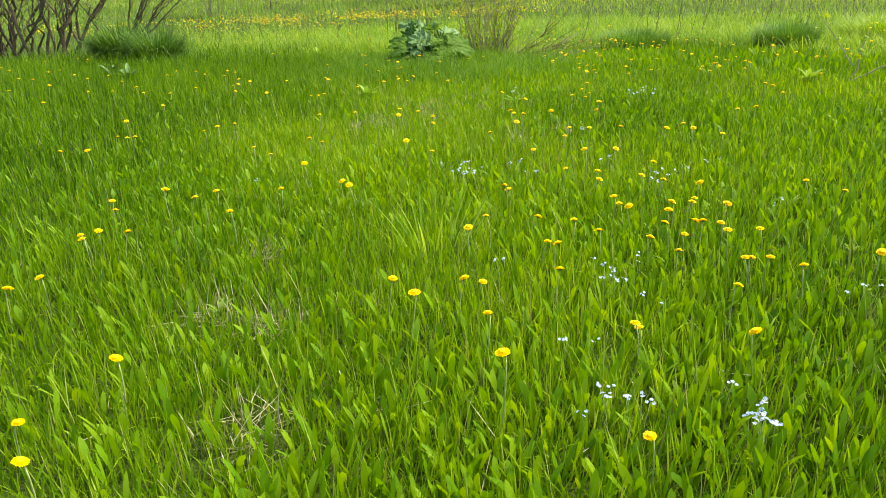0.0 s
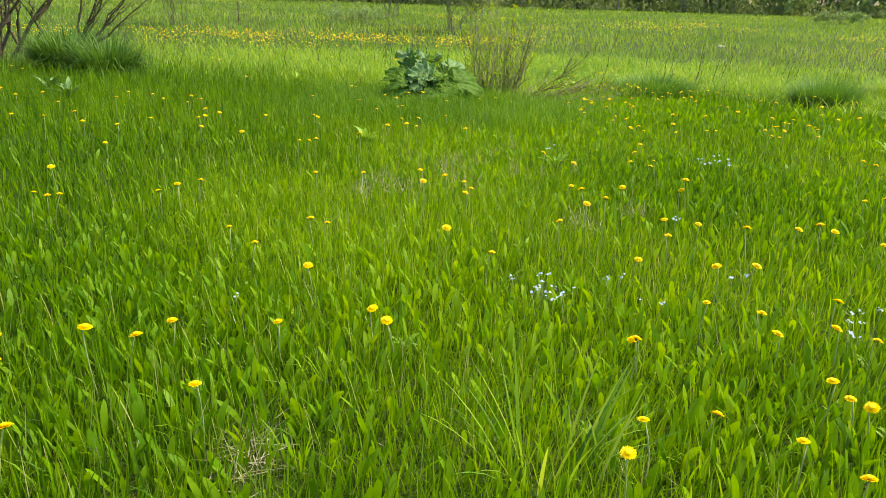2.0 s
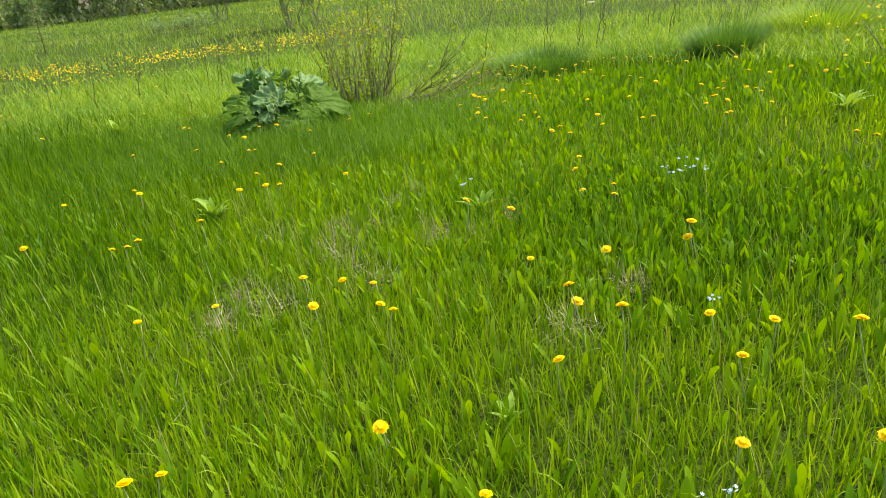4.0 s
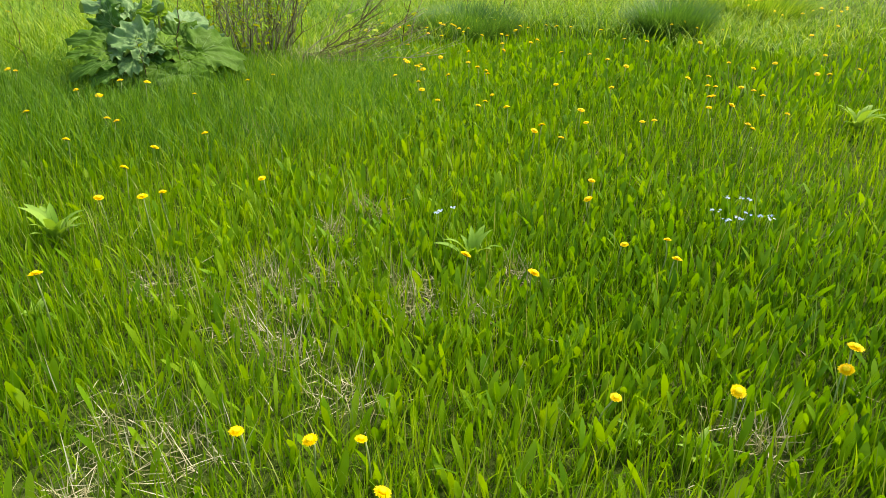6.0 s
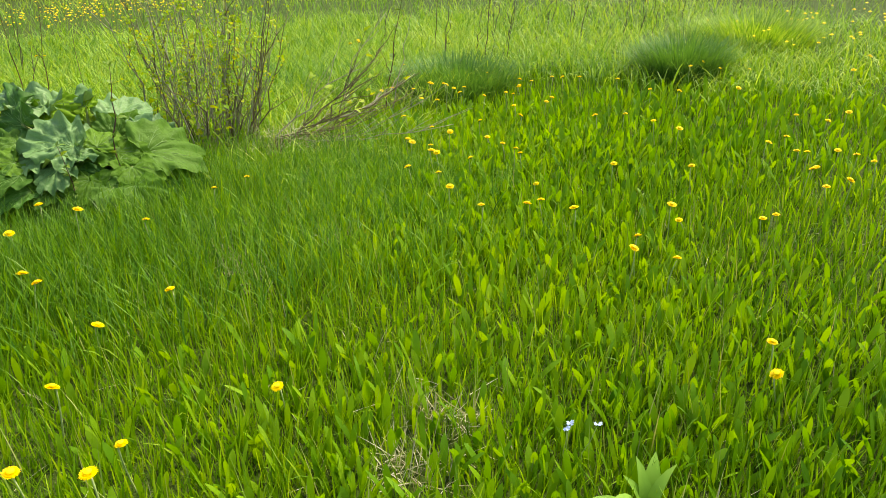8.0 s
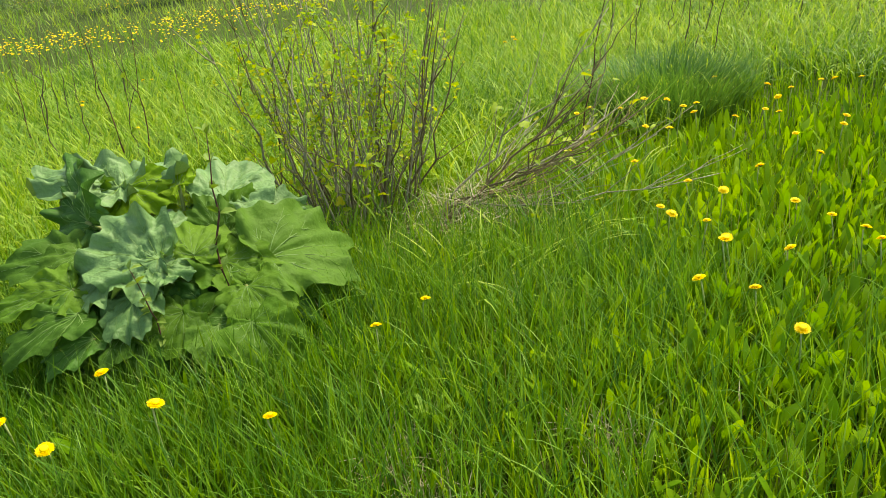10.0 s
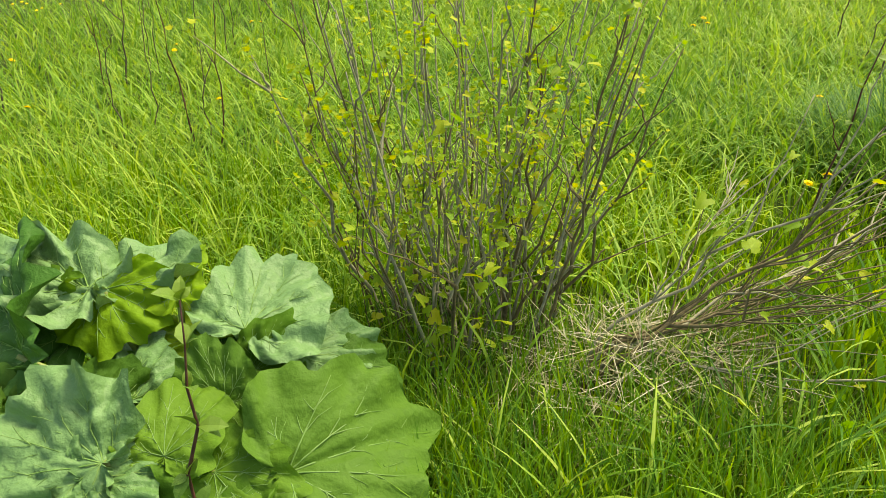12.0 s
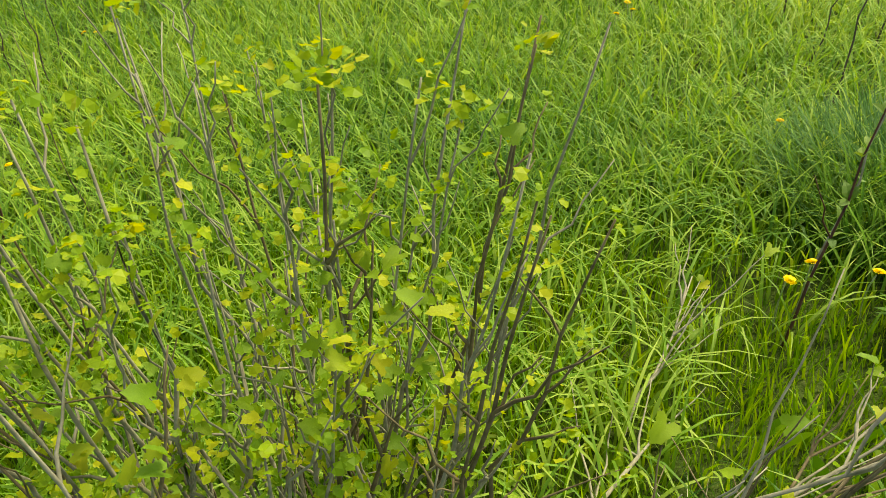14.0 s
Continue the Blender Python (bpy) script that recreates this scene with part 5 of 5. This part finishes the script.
tagged(sap, "small grey sapling with few young leaves", "sapling")
bm = bmesh.new()
tube(bm, wander((0, 0, -0.02), (0.15, 0.1, 0.55), 6, 0.03), 0.012, 0.004, 6)
tube(bm, wander((0, 0, 0.05), (0.55, 0.05, 0.3), 6, 0.03), 0.010, 0.004, 6)
tube(bm, wander((0.02, 0.0, 0.2), (-0.3, 0.1, 0.66), 6, 0.03), 0.008, 0.003, 5)
part("stem", bm, BARK, sap)
for q in ((0.15, 0.1, 0.5), (-0.3, 0.1, 0.62), (-0.15, 0.05, 0.45), (0.5, 0.05, 0.28), (0.1, 0.05, 0.35)):
    for _ in range(4):
        put_leaf(sap, Vector(q) + Vector((pick.uniform(-0.06, 0.06),) * 3), pick.uniform(0.03, 0.05))


def round_bush(x, y, h, w, stems, mat, label, per=60, leaf=0.09, name="field_bush"):
    b = thing(name, x, y)
    tagged(b, label, "bush", "bushes in the far meadow")
    tips = []
    for i in range(stems):
        a = pick.uniform(0, 6.283)
        foot = Vector((0.08 * w * math.cos(a), 0.08 * w * math.sin(a), -0.05))
        r = w * 0.5 * pick.uniform(0.15, 0.9)
        top = Vector((r * math.cos(a), r * math.sin(a), h * pick.uniform(0.6, 0.98)))
        line = wander(foot, top, 7, 0.06 * h)
        bm = bmesh.new()
        tube(bm, line, 0.013 * h / 2, 0.005, 6)
        for k in (3, 4, 5, 6):
            e = line[k] + Vector((pick.uniform(-0.3, 0.3) * w, pick.uniform(-0.3, 0.3) * w, pick.uniform(0, 0.25) * h))
            tube(bm, wander(line[k], e, 4, 0.03 * h), 0.008 * h / 2, 0.003, 4)
            tips.append(e)
        tips.append(top)
        part("stem", bm, BARK, b)
    crown_of("crown", tips, per * 2, 0.12 * h, leaf, mat, b)
    return b


round_bush(-10.8, 27.9, 2.5, 2.6, 9, PALE_LEAF, "pale round willow bush standing in the meadow")
round_bush(-1.4, 29.5, 3.2, 2.6, 8, PALE_LEAF, "tall pale green willow bush in the meadow", 70, 0.12)
round_bush(-0.5, 29.0, 2.2, 1.6, 6, PALE_LEAF, "small grey-green willow bush in the meadow")
round_bush(-5.8, 42, 3.6, 3.0, 9, PALE_LEAF, "pale flowering bush before the wood", 60, 0.2)
round_bush(-5.6, 33, 0.7, 2.6, 8, WOOD_LEAF, "low dark green bush in the meadow", 40, 0.08)
round_bush(24, 62, 0.9, 5, 8, WOOD_LEAF, "low dark green bush in the meadow", 60, 0.12)
round_bush(34, 70, 4.5, 8, 10, PALE_LEAF, "pale bare bush at the meadow's edge", 50, 0.2)


def young_spruce(x, y, h):
    s = thing("young_spruce", x, y)
    tagged(s, "small light green young conifer in the meadow", "conifer")
    bm = bmesh.new()
    tube(bm, [Vector((0, 0, h * i / 6)) for i in range(7)], 0.03, 0.005, 6)
    part("trunk", bm, TWIG, s)
    tips = []
    bm = bmesh.new()
    for i in range(40):
        z = h * (0.12 + 0.83 * i / 40)
        r = 0.26 * h * (1 - z / h) + 0.05
        a = i * 2.4
        e = Vector((r * math.cos(a), r * math.sin(a), z + 0.05))
        tube(bm, [Vector((0, 0, z)), e * 0.5 + Vector((0, 0, z * 0.5)), e], 0.008, 0.003, 4)
        tips += [e, e.lerp(Vector((0, 0, z)), 0.5)]
    part("branch", bm, TWIG, s)
    crown_of("needles", tips, 14, 0.07, 0.07, WOOD_LEAF, s)


young_spruce(-9.8, 31.0, 2.3)


def wood_tree(h, w, mat, bark, label, conifer=False, per=12, leaf=0.62):
    t = thing("tree", 0, -400, 0)
    tagged(t, label, "tree", "trees of the wood")
    tips = []
    bm = bmesh.new()
    trunk = wander((0, 0, -0.3), (pick.uniform(-0.5, 0.5), pick.uniform(-0.4, 0.4), h * 0.95), 8, 0.12)
    tube(bm, trunk, 0.012 * h + 0.03, 0.03, 7)
    part("trunk", bm, bark, t)
    bm = bmesh.new()
    for i in range(22):
        s = 0.06 + 0.9 * i / 22 if conifer else pick.uniform(0.03, 0.98)
        k = min(7, int(s * 8))
        b = trunk[k].lerp(trunk[k + 1], s * 8 - k)
        a = pick.uniform(0, 6.283)
        r = w * 0.5 * ((1 - s) + 0.05 if conifer else math.sin(math.pi * (0.18 + 0.75 * s)) * pick.uniform(0.5, 1.0))
        e = b + Vector((r * math.cos(a), r * math.sin(a), -0.1 * r if conifer else pick.uniform(0.2, 0.9) * r))
        tube(bm, wander(b, e, 2, 0.08), 0.045, 0.012, 3)
        tips += [e, b.lerp(e, 0.65), b.lerp(e, 0.35)] if conifer else [e, b.lerp(e, 0.7)]
    tagged(part("limb", bm, bark, t), kind="stuff")
    crown_of("crown", tips, per, 0.55, leaf, mat, t)
    return t


WOODS = [wood_tree(11, 5.0, WOOD_LEAF, FAR_BARK, "tall birch with fresh green crown at the wood's edge"),
         wood_tree(8.5, 5.5, WOOD_LEAF, TWIG, "leafy green tree at the wood's edge"),
         wood_tree(10, 4.0, PALE_LEAF, FAR_BARK, "slender pale aspen with thin young leaves", per=10),
         wood_tree(6.0, 5.5, PALE_LEAF, TWIG, "low pale bush tree before the wood", per=13),
         wood_tree(12, 4.6, SPRUCE, TWIG, "dark spruce in the wood", True, 10),
         wood_tree(4.0, 5.5, WOOD_LEAF, FAR_BARK, "green undergrowth bush along the wood", per=15)]
first = set()
for row in range(2):
    for i in range(54):
        x = -88 + 3.3 * i + pick.uniform(-1.8, 1.8)
        y = 97 + 0.22 * x + row * 4.5 + pick.uniform(-2, 2)
        k = pick.choice((3, 5, 5, 2, 2)) if row == 0 else pick.choice((0, 1, 0, 2, 2, 4)) if row < 4 else pick.choice((0, 1, 1, 4))
        if x > 35 and row > 0 and pick.random() < 0.5:
            k = 4
        m = pose(x, y, float(rise(x, y)), 0, 0, pick.uniform(0, 360))
        if k not in first:
            first.add(k)
            WOODS[k].matrix_basis = m
        else:
            copy_thing(WOODS[k], m)

# the depth of the wood behind the edge trees
n = 42000
p = np.stack([rng.uniform(-100, 100, n), rng.uniform(110, 122, n), np.zeros(n)], 1)
p[:, 1] += 0.22 * p[:, 0]
p[:, 2] = rise(p[:, 0], p[:, 1]) + 23 * rng.random(n) - 0.5
tagged(strips("wood_foliage", p, rng.uniform(0, 6.283, n), rng.uniform(0.9, 1.7, n), rng.uniform(0.6, 1.2, n), rng.uniform(0.2, 2.4, n), rng.uniform(-0.4, 0.6, n), 2,
              np.clip(0.7 * rng.random(n) + 0.3 * drift(p[:, 0] * 0.2, p[:, 2] * 0.4), 0, 1), WOOD_LEAF, "leaf", rng.uniform(-1.4, 1.4, n)),
       "dense green foliage deep in the far wood", "wood", kind="stuff")
n = 9000
p = np.stack([rng.uniform(-95, 95, n), 94.5 + rng.uniform(0, 5, n), np.zeros(n)], 1)
p[:, 1] += 0.22 * p[:, 0]
p[:, 2] = rise(p[:, 0], p[:, 1]) + 2.0 * rng.random(n) ** 2 * (0.4 + drift(p[:, 0] * 0.3, 0 * p[:, 0]))
tagged(strips("undergrowth", p, rng.uniform(0, 6.283, n), rng.uniform(0.4, 0.9, n), rng.uniform(0.2, 0.5, n), rng.uniform(0.0, 1.6, n), rng.uniform(-0.4, 0.6, n), 2,
              rng.random(n), PALE_LEAF, "leaf", rng.uniform(-1.4, 1.4, n)), "pale green undergrowth along the wood's foot", "undergrowth", kind="stuff")
